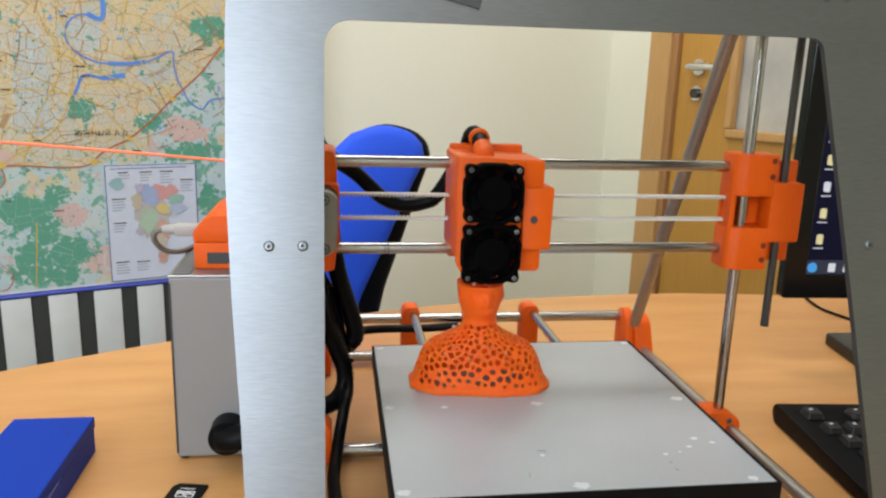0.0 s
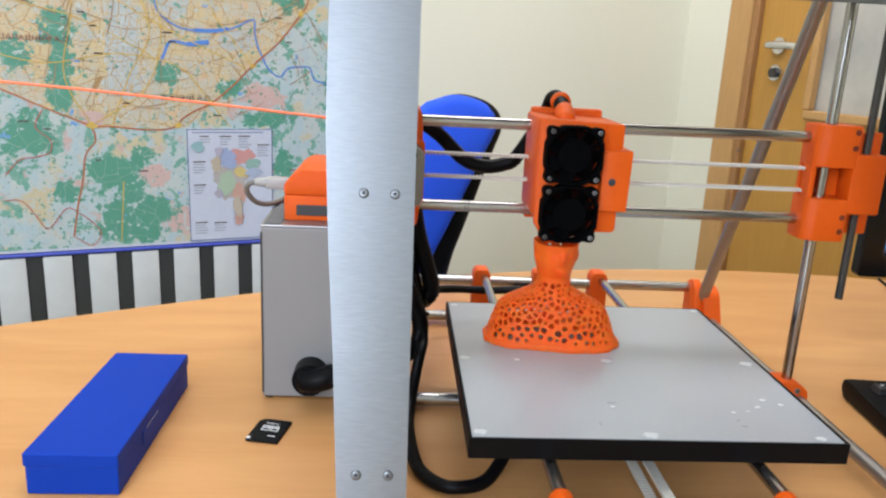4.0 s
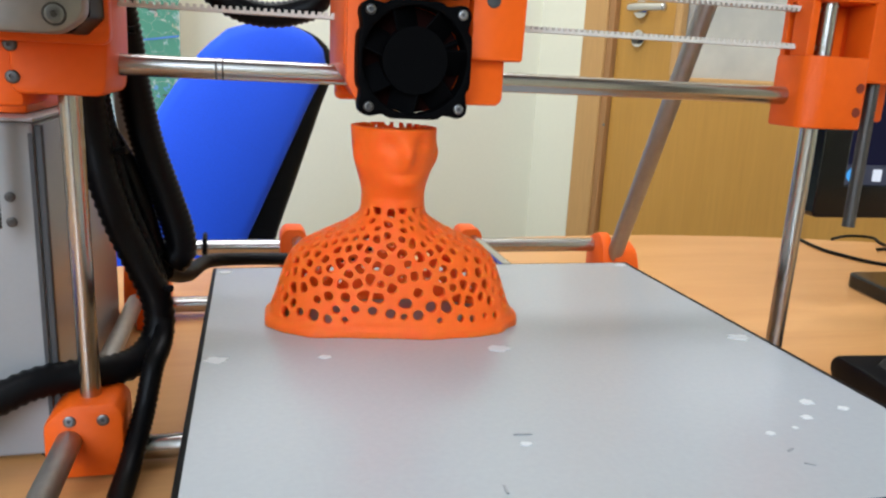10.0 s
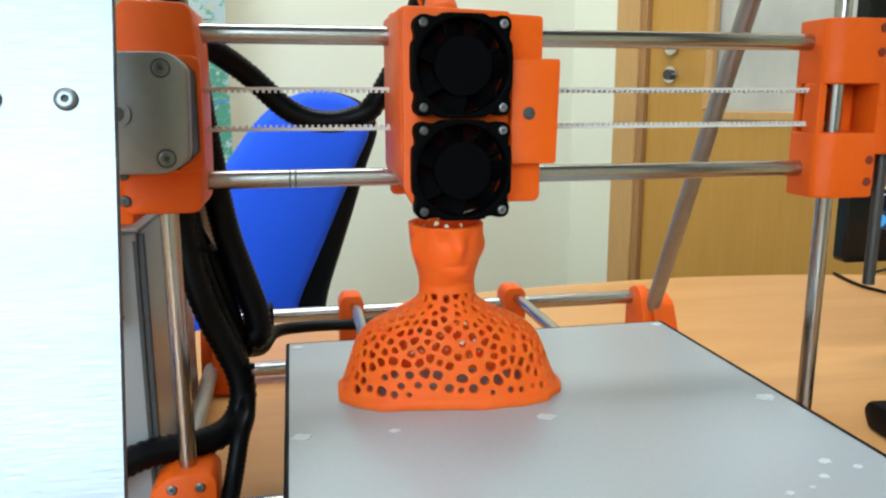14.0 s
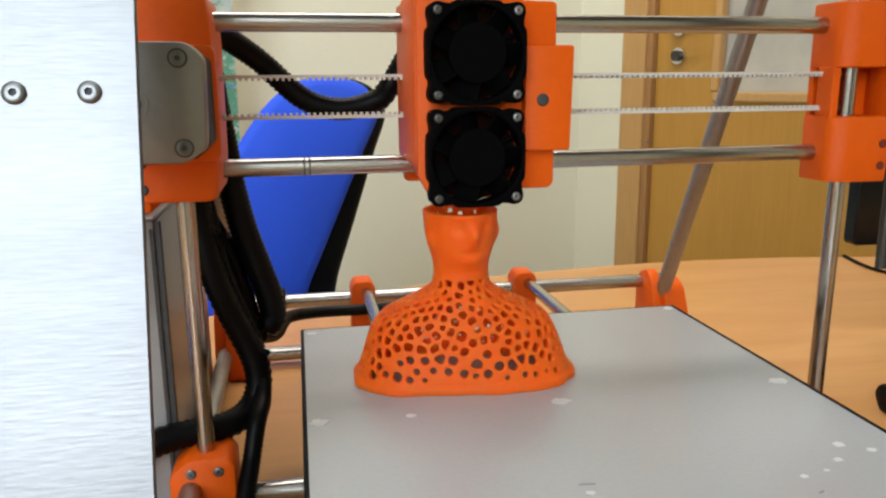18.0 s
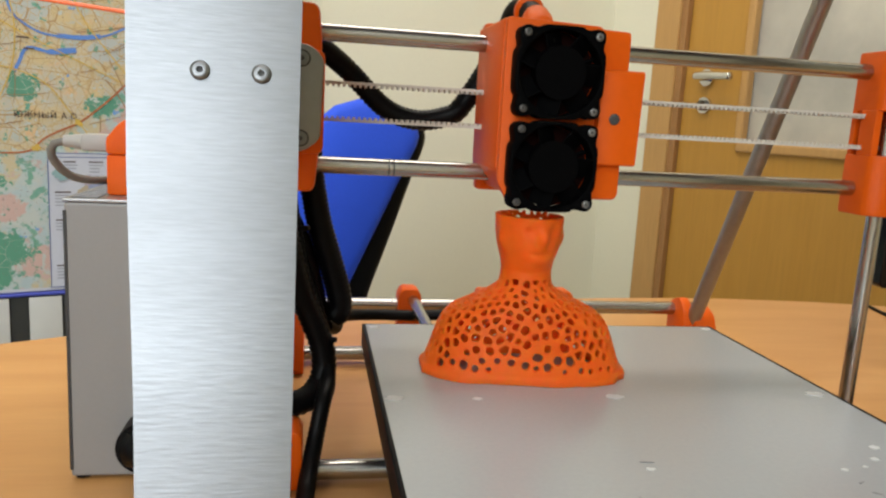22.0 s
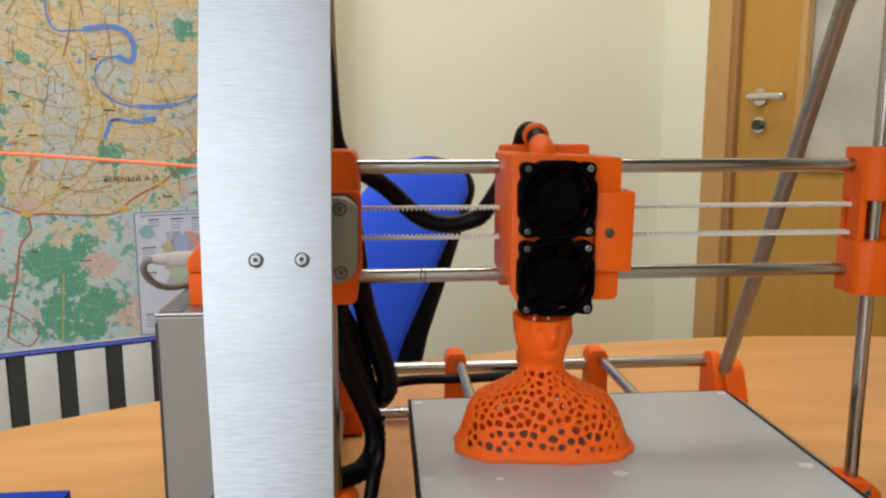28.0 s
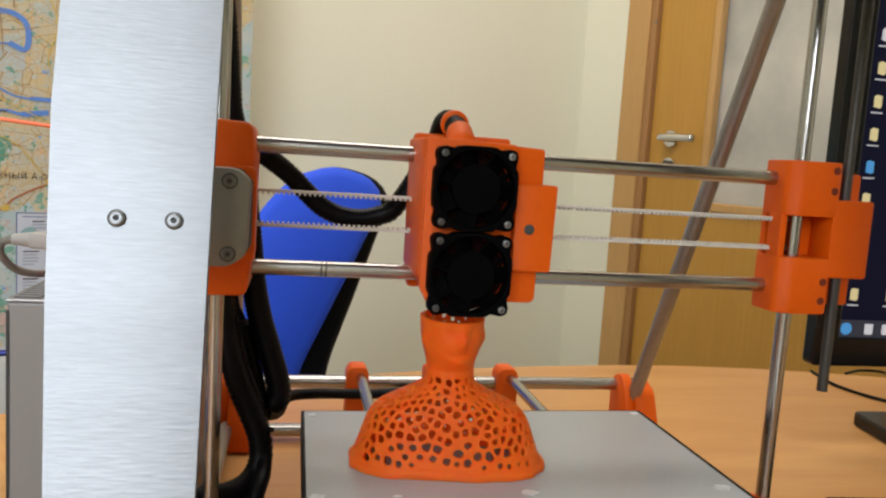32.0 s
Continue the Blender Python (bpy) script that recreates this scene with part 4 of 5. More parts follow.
# rods of the bed with their clips
for x in (0.1645, 0.2880):
    part("bed_rod", rod((x, -0.216, 0.0515), (x, 0.204, 0.0515), 0.0041, 18), STEEL, printer, smooth=True, angle=40)
    part("rod_clip", prism(round_corners([(x - 0.0115, 0.001), (x + 0.0065, 0.001), (x + 0.0065, 0.0550), (x + 0.0032, 0.0602), (x - 0.0082, 0.0602), (x - 0.0115, 0.0550)], 0.0042), 0.020, facing(0.189), bevel=0.0018), ORANGE, printer, smooth=True, angle=35)
    part("front_clip", prism(round_corners([(x - 0.0075, 0.001), (x + 0.0075, 0.001), (x + 0.0075, 0.050), (x + 0.0035, 0.0558), (x - 0.0035, 0.0558), (x - 0.0075, 0.050)], 0.004), 0.020, facing(-0.222), bevel=0.0016), ORANGE, printer, smooth=True, angle=35)
part("front_tube", rod((0.09, -0.205, 0.0075), (0.375, -0.205, 0.0075), 0.0052, 18), STEEL, printer, smooth=True, angle=40)
for x0 in (0.2251, 0.2376):
    part("idler_bracket", side_profile([(-0.222, 0.001), (-0.196, 0.001), (-0.196, 0.036), (-0.203, 0.0445), (-0.213, 0.0445), (-0.222, 0.035)], x0, x0 + 0.0048, 0.006), ORANGE, printer, smooth=True, angle=35)
part("idler_pulley", rod((0.2300, -0.208, 0.0268), (0.2374, -0.208, 0.0268), 0.0082, 24), BLACKP, printer, "black belt pulley", smooth=True, angle=40)
part("motor_bracket", prism(round_corners([(0.216, 0.001), (0.246, 0.001), (0.246, 0.058), (0.216, 0.060)], 0.004), 0.016, facing(0.190), bevel=0.001), ORANGE, printer, smooth=True, angle=35)
part("bed_motor", box((0.198, 0.150, 0.004), (0.232, 0.186, 0.040), 0.003), BLACKP, printer, "black stepper motor")
bend = [radians(a) for a in range(90, 271, 15)]
loop = [(0.19, 0.0364)] + [(-0.208 + 0.0096 * math.cos(a), 0.0268 + 0.0096 * math.sin(a)) for a in bend] + [(0.19, 0.0172), (0.19, 0.0184)]
loop += [(-0.208 + 0.0084 * math.cos(a), 0.0268 + 0.0084 * math.sin(a)) for a in reversed(bend)] + [(0.19, 0.0352)]
belt = prism(loop, 0.0064, Matrix(((0, 0, 1, 0.2305), (1, 0, 0, 0), (0, 1, 0, 0), (0, 0, 0, 1))))
for k in range(60):
    y = -0.203 + k * 0.003
    for z in (0.0184, 0.0344):
        box((0.2305, y, z), (0.2369, y + 0.0015, z + 0.0009), bm=belt)
part("bed_belt", belt, BELT, printer, "pale toothed belt")

# bed
bed = part("bed_base", box((0.1165, BED_Y - 0.234, BED_Z - 0.0135), (0.3380, BED_Y, BED_Z - 0.0004), 0.0006), BLACKP, printer, "black bed frame")
part("bed_sheet", box((0.1184, BED_Y - 0.2330, BED_Z - 0.0004), (0.3346, BED_Y - 0.0030, BED_Z)), BEDTOP, bed, "worn grey print surface")
part("bed_carriage", box((0.171, BED_Y - 0.19, 0.049), (0.282, BED_Y - 0.05, 0.0566)), BLACKP, bed, "black bed carriage")
for u, w, r in ((0.0050, 0.010, 0.003), (0.2130, 0.008, 0.003), (0.0055, 0.122, 0.0038), (0.042, 0.123, 0.002), (0.106, 0.122, 0.004), (0.2085, 0.121, 0.0042), (0.0055, 0.2275, 0.0038), (0.104, 0.2285, 0.0045), (0.205, 0.2290, 0.003),
                (0.193, 0.180, 0.0024), (0.202, 0.186, 0.0018), (0.185, 0.190, 0.0018), (0.166, 0.198, 0.0015), (0.176, 0.196, 0.0010), (0.091, 0.1935, 0.0016)):
    b = prism([(0.1178 + u + r * (1 + 0.25 * math.sin(3 * k + u * 900)) * math.cos(k * 0.449), BED_Y - w + 0.75 * r * (1 + 0.25 * math.cos(2 * k + w * 700)) * math.sin(k * 0.449)) for k in range(14)], 0.00025, Matrix.Translation((0, 0, BED_Z)))
    part("worn_spot", b, TAPE, bed, "pale worn spot")
for u, w, ln, a in ((0.092, 0.188, 0.0055, -0.1), (0.165, 0.208, 0.0026, 0.5), (0.165, 0.216, 0.003, -0.6), (0.078, 0.215, 0.0040, 1.5)):
    c = Vector((0.1178 + u, BED_Y - w, BED_Z + 0.00015))
    m = Matrix.Translation(c) @ Matrix.Rotation(a, 4, "Z")
    part("scratch", box((-ln / 2, -0.00035, 0), (ln / 2, 0.00035, 0.0002), m=m), SCUFF, bed, "dark scratch")

# cross rods and belts of the head
ZT, ZB = 0.2279, 0.1654
for z in (ZT, ZB):
    part("cross_rod", rod((0.078, 0.0, z), (0.384, 0.0, z), 0.0041, 24), STEEL, printer, smooth=True, angle=40)
for x in (0.1222, 0.1247):
    part("rod_groove", rod((x, 0, ZB), (x + 0.0006, 0, ZB), 0.00418, 24), SOCKET, printer, "thin dark groove")


def toothed_belt(z, up, x0, x1):
    b = box((x0, -0.003, z - 0.0006), (x1, 0.003, z + 0.0006))
    k = x0
    while k < x1 - 0.001:
        box((k, -0.003, z + (0.0006 if up else -0.0018)), (k + 0.0011, 0.003, z + (0.0018 if up else -0.0006)), bm=b)
        k += 0.0026
    return part("head_belt", b, BELT, printer, "pale toothed drive belt")


toothed_belt(0.2050, False, 0.086, 0.386)
toothed_belt(0.1872, True, 0.086, 0.386)

# left carriage end with its motor
left = part("left_carriage", prism(round_corners([(0.0565, 0.1545), (0.0865, 0.1545), (0.0880, 0.170), (0.0885, 0.222), (0.0870, 0.2375), (0.0600, 0.2385), (0.0575, 0.230)], 0.004), 0.046, facing(-0.026), bevel=0.0018), ORANGE, printer, smooth=True, angle=35)
part("flange", box((0.0400, -0.0240, 0.1500), (0.0600, 0.010, 0.2100), 0.002), ORANGE, left, smooth=True, angle=35)
part("motor_mount", prism(round_corners([(0.0480, 0.1720), (0.0900, 0.1720), (0.0900, 0.2170), (0.0480, 0.2170)], 0.004), 0.006, facing(-0.0330), bevel=0.001), ORANGE, left, smooth=True, angle=35)
part("nut_block", box((0.0360, -0.018, 0.150), (0.0480, 0.004, 0.166), 0.002), ORANGE, left)
for x, z in ((0.0576, 0.1708), (0.0576, 0.1602)):
    screw((x, -0.0262, z), 0.0023, left, tall=0.0008, mat=LEAD)
MX, MZ = 0.0651, 0.1954
oct_loop = [(MX - 0.0211, MZ - 0.0160), (MX - 0.0160, MZ - 0.0211), (MX + 0.0160, MZ - 0.0211), (MX + 0.0232, MZ - 0.0160), (MX + 0.0242, MZ + 0.0160), (MX + 0.0185, MZ + 0.0211), (MX - 0.0160, MZ + 0.0211), (MX - 0.0211, MZ + 0.0160)]
motor = part("drive_motor", prism(round_corners(oct_loop, 0.003), 0.010, facing(-0.0656), bevel=0.0012), MOTOR, printer, "cast grey motor end plate", smooth=True, angle=35)
part("motor_body", prism(round_corners([(MX - 0.0205, MZ - 0.0150), (MX - 0.0150, MZ - 0.0205), (MX + 0.0180, MZ - 0.0205), (MX + 0.0234, MZ - 0.0150), (MX + 0.0234, MZ + 0.0150), (MX + 0.0180, MZ + 0.0205), (MX - 0.0150, MZ + 0.0205), (MX - 0.0205, MZ + 0.0150)], 0.001), 0.0225, facing(-0.0555)), BLACKP, motor, "black laminated body")
for dx in (-0.0155, 0.0155):
    for dz in (-0.0155, 0.0155):
        # flat dark disc paints the shaded ring around each motor screw
        ring = part("recess_shade", rod((MX + dx, -0.0658, MZ + dz), (MX + dx, -0.0650, MZ + dz), 0.0034, 20), SOCKET, motor)
        screw((MX + dx, -0.0657, MZ + dz), 0.0027, motor, tall=0.0004)
part("shaft_boss", prism(circle(MX, MZ, 0.0048), 0.0006, facing(-0.0663), holes=[circle(MX, MZ, 0.0031)]), MOTOR, motor)
part("shaft_end", rod((MX, -0.0660, MZ), (MX, -0.0650, MZ), 0.0026, 18), LEAD, motor)

# right carriage end, hollow where the belt turns
plan = [(0.3790, 0.0085), (0.3790, -0.0105), (0.3806, -0.0128), (0.3855, -0.0158), (0.3885, -0.0165), (0.4095, -0.0165), (0.4115, -0.0145), (0.4115, 0.0085)]
right = part("right_carriage", prism(plan, 0.0312, Matrix.Translation((0, 0, 0.2073)), bevel=0.0012), ORANGE, printer, smooth=True, angle=35)
part("lower_block", prism([(x - 0.0008, y) for x, y in plan], 0.0325, Matrix.Translation((0, 0, 0.1514)), bevel=0.0012), ORANGE, right, smooth=True, angle=35)
part("pocket_post", box((0.3788, -0.0108, 0.1835), (0.3830, 0.0008, 0.2078), 0.0006), ORANGE, right)
part("pocket_back", box((0.3795, 0.0050, 0.1835), (0.4110, 0.0084, 0.2078)), ORANGE, right)
part("side_flange", prism(round_corners([(0.4078, 0.1728), (0.4336, 0.1728), (0.4336, 0.2176), (0.4078, 0.2176)], 0.002), 0.0165, facing(-0.0163), bevel=0.0010), ORANGE, right, smooth=True, angle=35)
part("rear_ear", box((0.4100, 0.0003, 0.1545), (0.4370, 0.0062, 0.2330), 0.0015), ORANGE, right, smooth=True, angle=35)
for x, z in ((0.4068, 0.2338), (0.4066, 0.2223), (0.4058, 0.1703), (0.4056, 0.1594)):
    # flat disc; darkened orange paints the shade inside a screw hole
    part("painted_screw_hole", rod((x, -0.0168, z), (x, -0.0160, z), 0.0022, 18), HOLE_SHADE, right)

# print head
head = part("head_body", prism(round_corners([(0.1550 + HX, 0.1690), (0.1640 + HX, 0.1570), (0.2135 + HX, 0.1570), (0.2155 + HX, 0.1590), (0.2155 + HX, 0.2340), (0.1550 + HX, 0.2365)], 0.002), 0.052, facing(-0.0365), bevel=0.0014), ORANGE, printer, "orange printed head body", smooth=True, angle=35)
part("fan_cowl", prism(round_corners([(0.1555 + HX, 0.1640), (0.1610 + HX, 0.1545), (0.1990 + HX, 0.1545), (0.2000 + HX, 0.2350), (0.1555 + HX, 0.2365)], 0.002), 0.0040, facing(-0.0410), bevel=0.001), ORANGE, head, smooth=True, angle=35)
cover = part("side_cover", prism(round_corners([(0.2005 + HX, 0.1735), (0.2205 + HX, 0.1735), (0.2215 + HX, 0.2165), (0.2005 + HX, 0.2165)], 0.0015), 0.030, facing(-0.0420), bevel=0.001), ORANGE, head, smooth=True, angle=35)
# head coloured near black to paint in the shaded hole around the bolt
screw((0.2080 + HX, -0.0421, 0.1945), 0.0026, cover, tall=0.0006, mat=SOCKET)
part("carriage_back", box((0.158 + HX, 0.0150, 0.155), (0.212 + HX, 0.024, 0.240), 0.002), ORANGE, head)
part("nozzle", rod((0.190, -0.012, 0.1575), (0.190, -0.012, 0.1495), 0.0040, 18, 0.0010), BRASS, head, "brass nozzle", smooth=True, angle=40)
for zc in (0.2130, 0.1721):
    xc = 0.17825 + HX
    loop = []
    for k in range(80):
        a = 2 * math.pi * (k + 0.5) / 80
        near = min(abs(((a - math.pi / 4) % (math.pi / 2))), abs(((a - math.pi / 4) % (math.pi / 2)) - math.pi / 2))
        r = 0.0200 / (math.cos(a) ** 4 + math.sin(a) ** 4) ** 0.25 - 0.0012 * math.exp(-((near - 0.26) / 0.07) ** 2) + 0.0022 * max(0.0, 1 - (near / 0.17) ** 2)
        loop.append((xc + r * math.cos(a), zc + r * math.sin(a)))
    fan = part("fan", prism(loop, 0.0100, facing(-0.0515), holes=[circle(xc, zc, 0.0184, 36)], bevel=0.0005), FANP, head, "black cooling fan", smooth=True, angle=35)
    part("fan_hub", rod((xc, -0.0512, zc), (xc, -0.0430, zc), 0.0115, 32), FANP, fan, smooth=True, angle=40)
    for k in range(7):
        a = 2 * math.pi * k / 7
        m = Matrix.Translation((xc, -0.0465, zc)) @ Matrix.Rotation(a, 4, "Y") @ Matrix.Translation((0.0145, 0, 0)) @ Matrix.Rotation(radians(38), 4, "X")
        part("fan_blade", box((-0.0036, -0.0005, -0.0055), (0.0036, 0.0005, 0.0055), 0.0003, m=m), FANP, fan)
    # added disc, coloured as the shaded cowl behind the blades
    part("fan_gap_shade", rod((xc, -0.0416, zc), (xc, -0.0412, zc), 0.0183, 36), FAN_SHADE, fan)
    for k in range(3):
        a = 2 * math.pi * k / 3 + 0.4
        part("fan_strut", rod((xc + 0.010 * math.cos(a), -0.0420, zc + 0.010 * math.sin(a)), (xc + 0.0188 * math.cos(a), -0.0420, zc + 0.0188 * math.sin(a)), 0.0011, 8), FANP, fan)
    for dx in (-0.016, 0.016):
        for dz in (-0.016, 0.016):
            screw((xc + dx, -0.0516, zc + dz), 0.0018, fan, tall=0.0009, mat=LEAD if dx < 0 else BOLT)
part("hose_clamp", hose([(0.1765 + HX, -0.022, 0.2330), (0.1765 + HX, -0.0165, 0.2375), (0.1765 + HX, -0.011, 0.2400)], 0.0068, n=18), ORANGE, head, "orange hose clamp", smooth=True)
part("clamp_ring", hose([(0.1765 + HX, 0.0000, 0.2445), (0.1765 + HX, 0.0040, 0.2455)], 0.0074, n=18), ORANGE, head, smooth=True)
part("head_hose", hose([(0.1765 + HX, -0.0120, 0.2390), (0.1760 + HX, 0.0050, 0.2460), (0.1740 + HX, 0.0200, 0.2460), (0.1710 + HX, 0.0360, 0.2300), (0.1660, 0.0430, 0.1985), (0.1560, 0.045, 0.1915), (0.1400, 0.045, 0.1893), (0.1232, 0.045, 0.1950), (0.1047, 0.044, 0.2120), (0.092, 0.038, 0.2215), (0.0815, 0.030, 0.2285), (0.0742, 0.026, 0.2400), (0.0715, 0.025, 0.2585), (0.0702, 0.025, 0.2747), (0.0687, 0.025, 0.2900), (0.066, 0.024, 0.3200), (0.063, 0.020, 0.400)], 0.0060, 0.0026), SLEEVE, head, "black corrugated cable hose", smooth=True)

# cable hoses on the near upright
part("cable_hose", hose([(0.0790, 0.034, 0.2200), (0.0805, 0.044, 0.1950), (0.0830, 0.050, 0.1740), (0.0857, 0.050, 0.1520), (0.0900, 0.050, 0.1300), (0.0965, 0.050, 0.1085), (0.1018, 0.050, 0.0905), (0.1025, 0.050, 0.0800), (0.0985, 0.050, 0.0745)], 0.0075, 0.0026), SLEEVE, printer, "black corrugated cable hose", smooth=True)
part("cable_hose", hose([(0.0985, 0.050, 0.0750), (0.0925, 0.050, 0.0800), (0.0883, 0.050, 0.0966), (0.0813, 0.050, 0.1198), (0.0735, 0.048, 0.1368), (0.0700, 0.040, 0.1560), (0.0700, 0.034, 0.1800)], 0.0046, 0.0022), SLEEVE, printer, "thin black corrugated cable hose", smooth=True)
part("cable_hose", hose([(0.0700, 0.024, 0.1650), (0.0711, 0.030, 0.1372), (0.0738, 0.030, 0.1185), (0.0803, 0.030, 0.0965), (0.0880, 0.030, 0.0779), (0.0930, 0.030, 0.0648), (0.0945, 0.029, 0.0531), (0.0922, 0.026, 0.0440), (0.0860, 0.019, 0.0385), (0.0754, 0.012, 0.0370), (0.0631, 0.009, 0.0370), (0.0485, 0.002, 0.0368), (0.0340, -0.006, 0.0325), (0.0220, -0.013, 0.0285)], 0.0071, 0.0036), SLEEVE, printer, "thick black corrugated cable hose", smooth=True)
part("cable_hose", hose([(0.0720, 0.036, 0.1600), (0.0745, 0.040, 0.1380), (0.0800, 0.040, 0.1100), (0.0885, 0.040, 0.0850), (0.0950, 0.034, 0.0640), (0.0965, 0.022, 0.0480), (0.0939, 0.008, 0.0400), (0.0905, 0.000, 0.0230), (0.0868, -0.020, 0.0085), (0.0858, -0.050, 0.0052), (0.0910, -0.098, 0.0052), (0.1030, -0.119, 0.0052), (0.1180, -0.124, 0.0052), (0.1370, -0.117, 0.0070), (0.1530, -0.098, 0.0220), (0.1650, -0.085, 0.0520)], 0.0047, 0.0024), SLEEVE, printer, "black corrugated bed cable hose", smooth=True)
part("cable_hose", hose([(0.0950, 0.050, 0.0700), (0.1020, 0.090, 0.0580), (0.1086, 0.150, 0.0488), (0.1300, 0.168, 0.0455), (0.1616, 0.170, 0.0447), (0.1850, 0.168, 0.0460), (0.2060, 0.164, 0.0485)], 0.0043, 0.0024), SLEEVE, printer, "black corrugated motor cable hose", smooth=True)
for p, q in (((0.0940, 0.030, 0.0690), (0.1005, 0.026, 0.0690)), ((0.0800, 0.030, 0.1290), (0.0845, 0.028, 0.1300)), ((0.0830, 0.044, 0.1790), (0.0885, 0.040, 0.1795))):
    part("cable_tie", rod(p, q, 0.0016, 8), BLACKP, printer)
part("cable_tie", hose([(0.1045, 0.19, 0.0385), (0.1045, 0.206, 0.042), (0.1045, 0.205, 0.053), (0.1045, 0.192, 0.0525), (0.1045, 0.19, 0.0385)], 0.0014), BLACKP, printer)
part("wire_clip", box((0.200, 0.160, 0.045), (0.214, 0.166, 0.050), 0.001), WHITEP, printer, "small white connector")

# ---- printed bust, one open shell ----


def bust():
    z_at = [0.0, 0.0026, 0.0042, 0.0104, 0.018, 0.0235, 0.0276, 0.0315, 0.035, 0.039, 0.0425, 0.0445, 0.047, 0.0515, 0.0555, 0.0600, 0.0638, 0.0700, 0.0778]
    rx_at = [0.0512, 0.0512, 0.0490, 0.0466, 0.0441, 0.0421, 0.0399, 0.0361, 0.0290, 0.0202, 0.0147, 0.0130, 0.0125, 0.0122, 0.0127, 0.0140, 0.0150, 0.0159, 0.0163]
    ry_at = [0.0262, 0.0260, 0.0252, 0.0247, 0.0240, 0.0234, 0.0228, 0.0220, 0.0208, 0.0185, 0.0160, 0.0142, 0.0134, 0.0132, 0.0148, 0.0172, 0.0184, 0.0193, 0.0198]
    nu, nv = 460, 170
    zz = np.linspace(0, 0.0778, 400)
    rxz, ryz = np.interp(zz, z_at, rx_at), np.interp(zz, z_at, ry_at)
    ker = np.hanning(11)
    ker /= ker.sum()
    rxz = np.convolve(np.pad(rxz, 5, mode="edge"), ker, "valid")
    ryz = np.convolve(np.pad(ryz, 5, mode="edge"), ker, "valid")
    arc = np.r_[0, np.cumsum(np.hypot(np.diff(zz), np.diff(rxz)))]
    zv = np.interp(np.linspace(0, arc[-1], nv), arc, zz)
    th = np.linspace(0, 2 * np.pi, nu, endpoint=False)
    T, Z = np.meshgrid(th, zv)
    RX, RY = np.interp(Z, zz, rxz), np.interp(Z, zz, ryz)
    # the base is flatter in front than an ellipse
    flat = np.interp(Z, [0, 0.02, 0.04], [0.72, 0.80, 1.0])
    X, Y = RX * np.sign(np.cos(T)) * np.abs(np.cos(T)) ** np.sqrt(flat), RY * np.sign(np.sin(T)) * np.abs(np.sin(T)) ** flat
    # a soft ridge for the front of the head, facing a little to the side
    ahead = radians(-90 + 14)
    dth = np.angle(np.exp(1j * (T - ahead)))
    ridge = 0.0032 * np.exp(-(dth / 0.15) ** 2) * np.exp(-((Z - 0.0685) / 0.0042) ** 2)
    ridge += 0.0018 * np.exp(-(dth / 0.45) ** 2) * np.exp(-((Z - 0.0570) / 0.003) ** 2)
    ridge -= 0.0008 * np.exp(-(dth / 0.32) ** 2) * np.exp(-((Z - 0.0612) / 0.0009) ** 2)
    ridge -= 0.0013 * np.exp(-((np.abs(dth) - 0.38) / 0.17) ** 2) * np.exp(-((Z - 0.0725) / 0.0028) ** 2)
    ridge += 0.0018 * np.exp(-((np.abs(dth) - 1.35) / 0.14) ** 2) * np.exp(-((Z - 0.067) / 0.005) ** 2)
    lean = np.interp(Z, [0, 0.045, 0.0778], [0, 0.0, -0.0035])
    brim = (0.0008 * np.sin(5 * T + 0.6) + 0.0005 * np.sin(9 * T + 2.0) + 0.0003 * np.sin(17 * T)) * np.clip(1 - Z / 0.006, 0, 1)
    X = X + (ridge + brim) * np.cos(T)
    Y = Y + (ridge + brim) * np.sin(T) + lean
    P = np.stack([X, Y, Z], -1).reshape(-1, 3)
    rng = np.random.default_rng(5)
    # cells of the open lattice
    cand = P[rng.permutation(len(P))]
    cand = cand[((cand[:, 2] > 0.0064) & (cand[:, 2] < 0.0475)) | ((cand[:, 2] > 0.058) & (cand[:, 1] > -0.002))]
    seeds = []
    for c in cand[:14000]:
        gap = 0.0035 + 0.0011 * max(0.0, 1 - c[2] / 0.035) + 0.0010 * rng.random()
        if not seeds or np.min(np.sum((np.array(seeds) - c) ** 2, 1)) > gap ** 2:
            seeds.append(c)
    S = np.array(seeds)
    big = (1 - 0.38 * ((S[:, 1] > 0.004) & (S[:, 2] < 0.05))) * (1 - 0.2 * (S[:, 2] < 0.012)) * (0.0014 + 0.0015 * rng.random(len(S)) - 0.0005 * np.clip((S[:, 2] - 0.034) / 0.012, 0, 1))
    field = np.full(len(P), -1.0)
    for i in range(0, len(P), 8000):
        d = np.sqrt(((P[i:i + 8000, None] - S[None]) ** 2).sum(-1))
        who = d.argmin(1)
        f = np.sort(np.partition(d, 4, 1)[:, :5], 1)
        # a soft minimum over the neighbours rounds the holes
        wall = -0.0005 * np.log(np.exp(-(f[:, 1:] - f[:, :1]) / 0.0005).sum(1))
        field[i:i + 8000] = np.minimum(wall - 0.00135, big[who] - f[:, 0])
    shut = (P[:, 2] < 0.0044) | ((P[:, 2] > 0.0768) & (P[:, 1] < 0.0)) | ((P[:, 2] > 0.0480) & ((P[:, 2] < 0.058) | (P[:, 1] < -0.003)))
    field = np.where(shut, -0.001, field)
    rot = radians(-6)
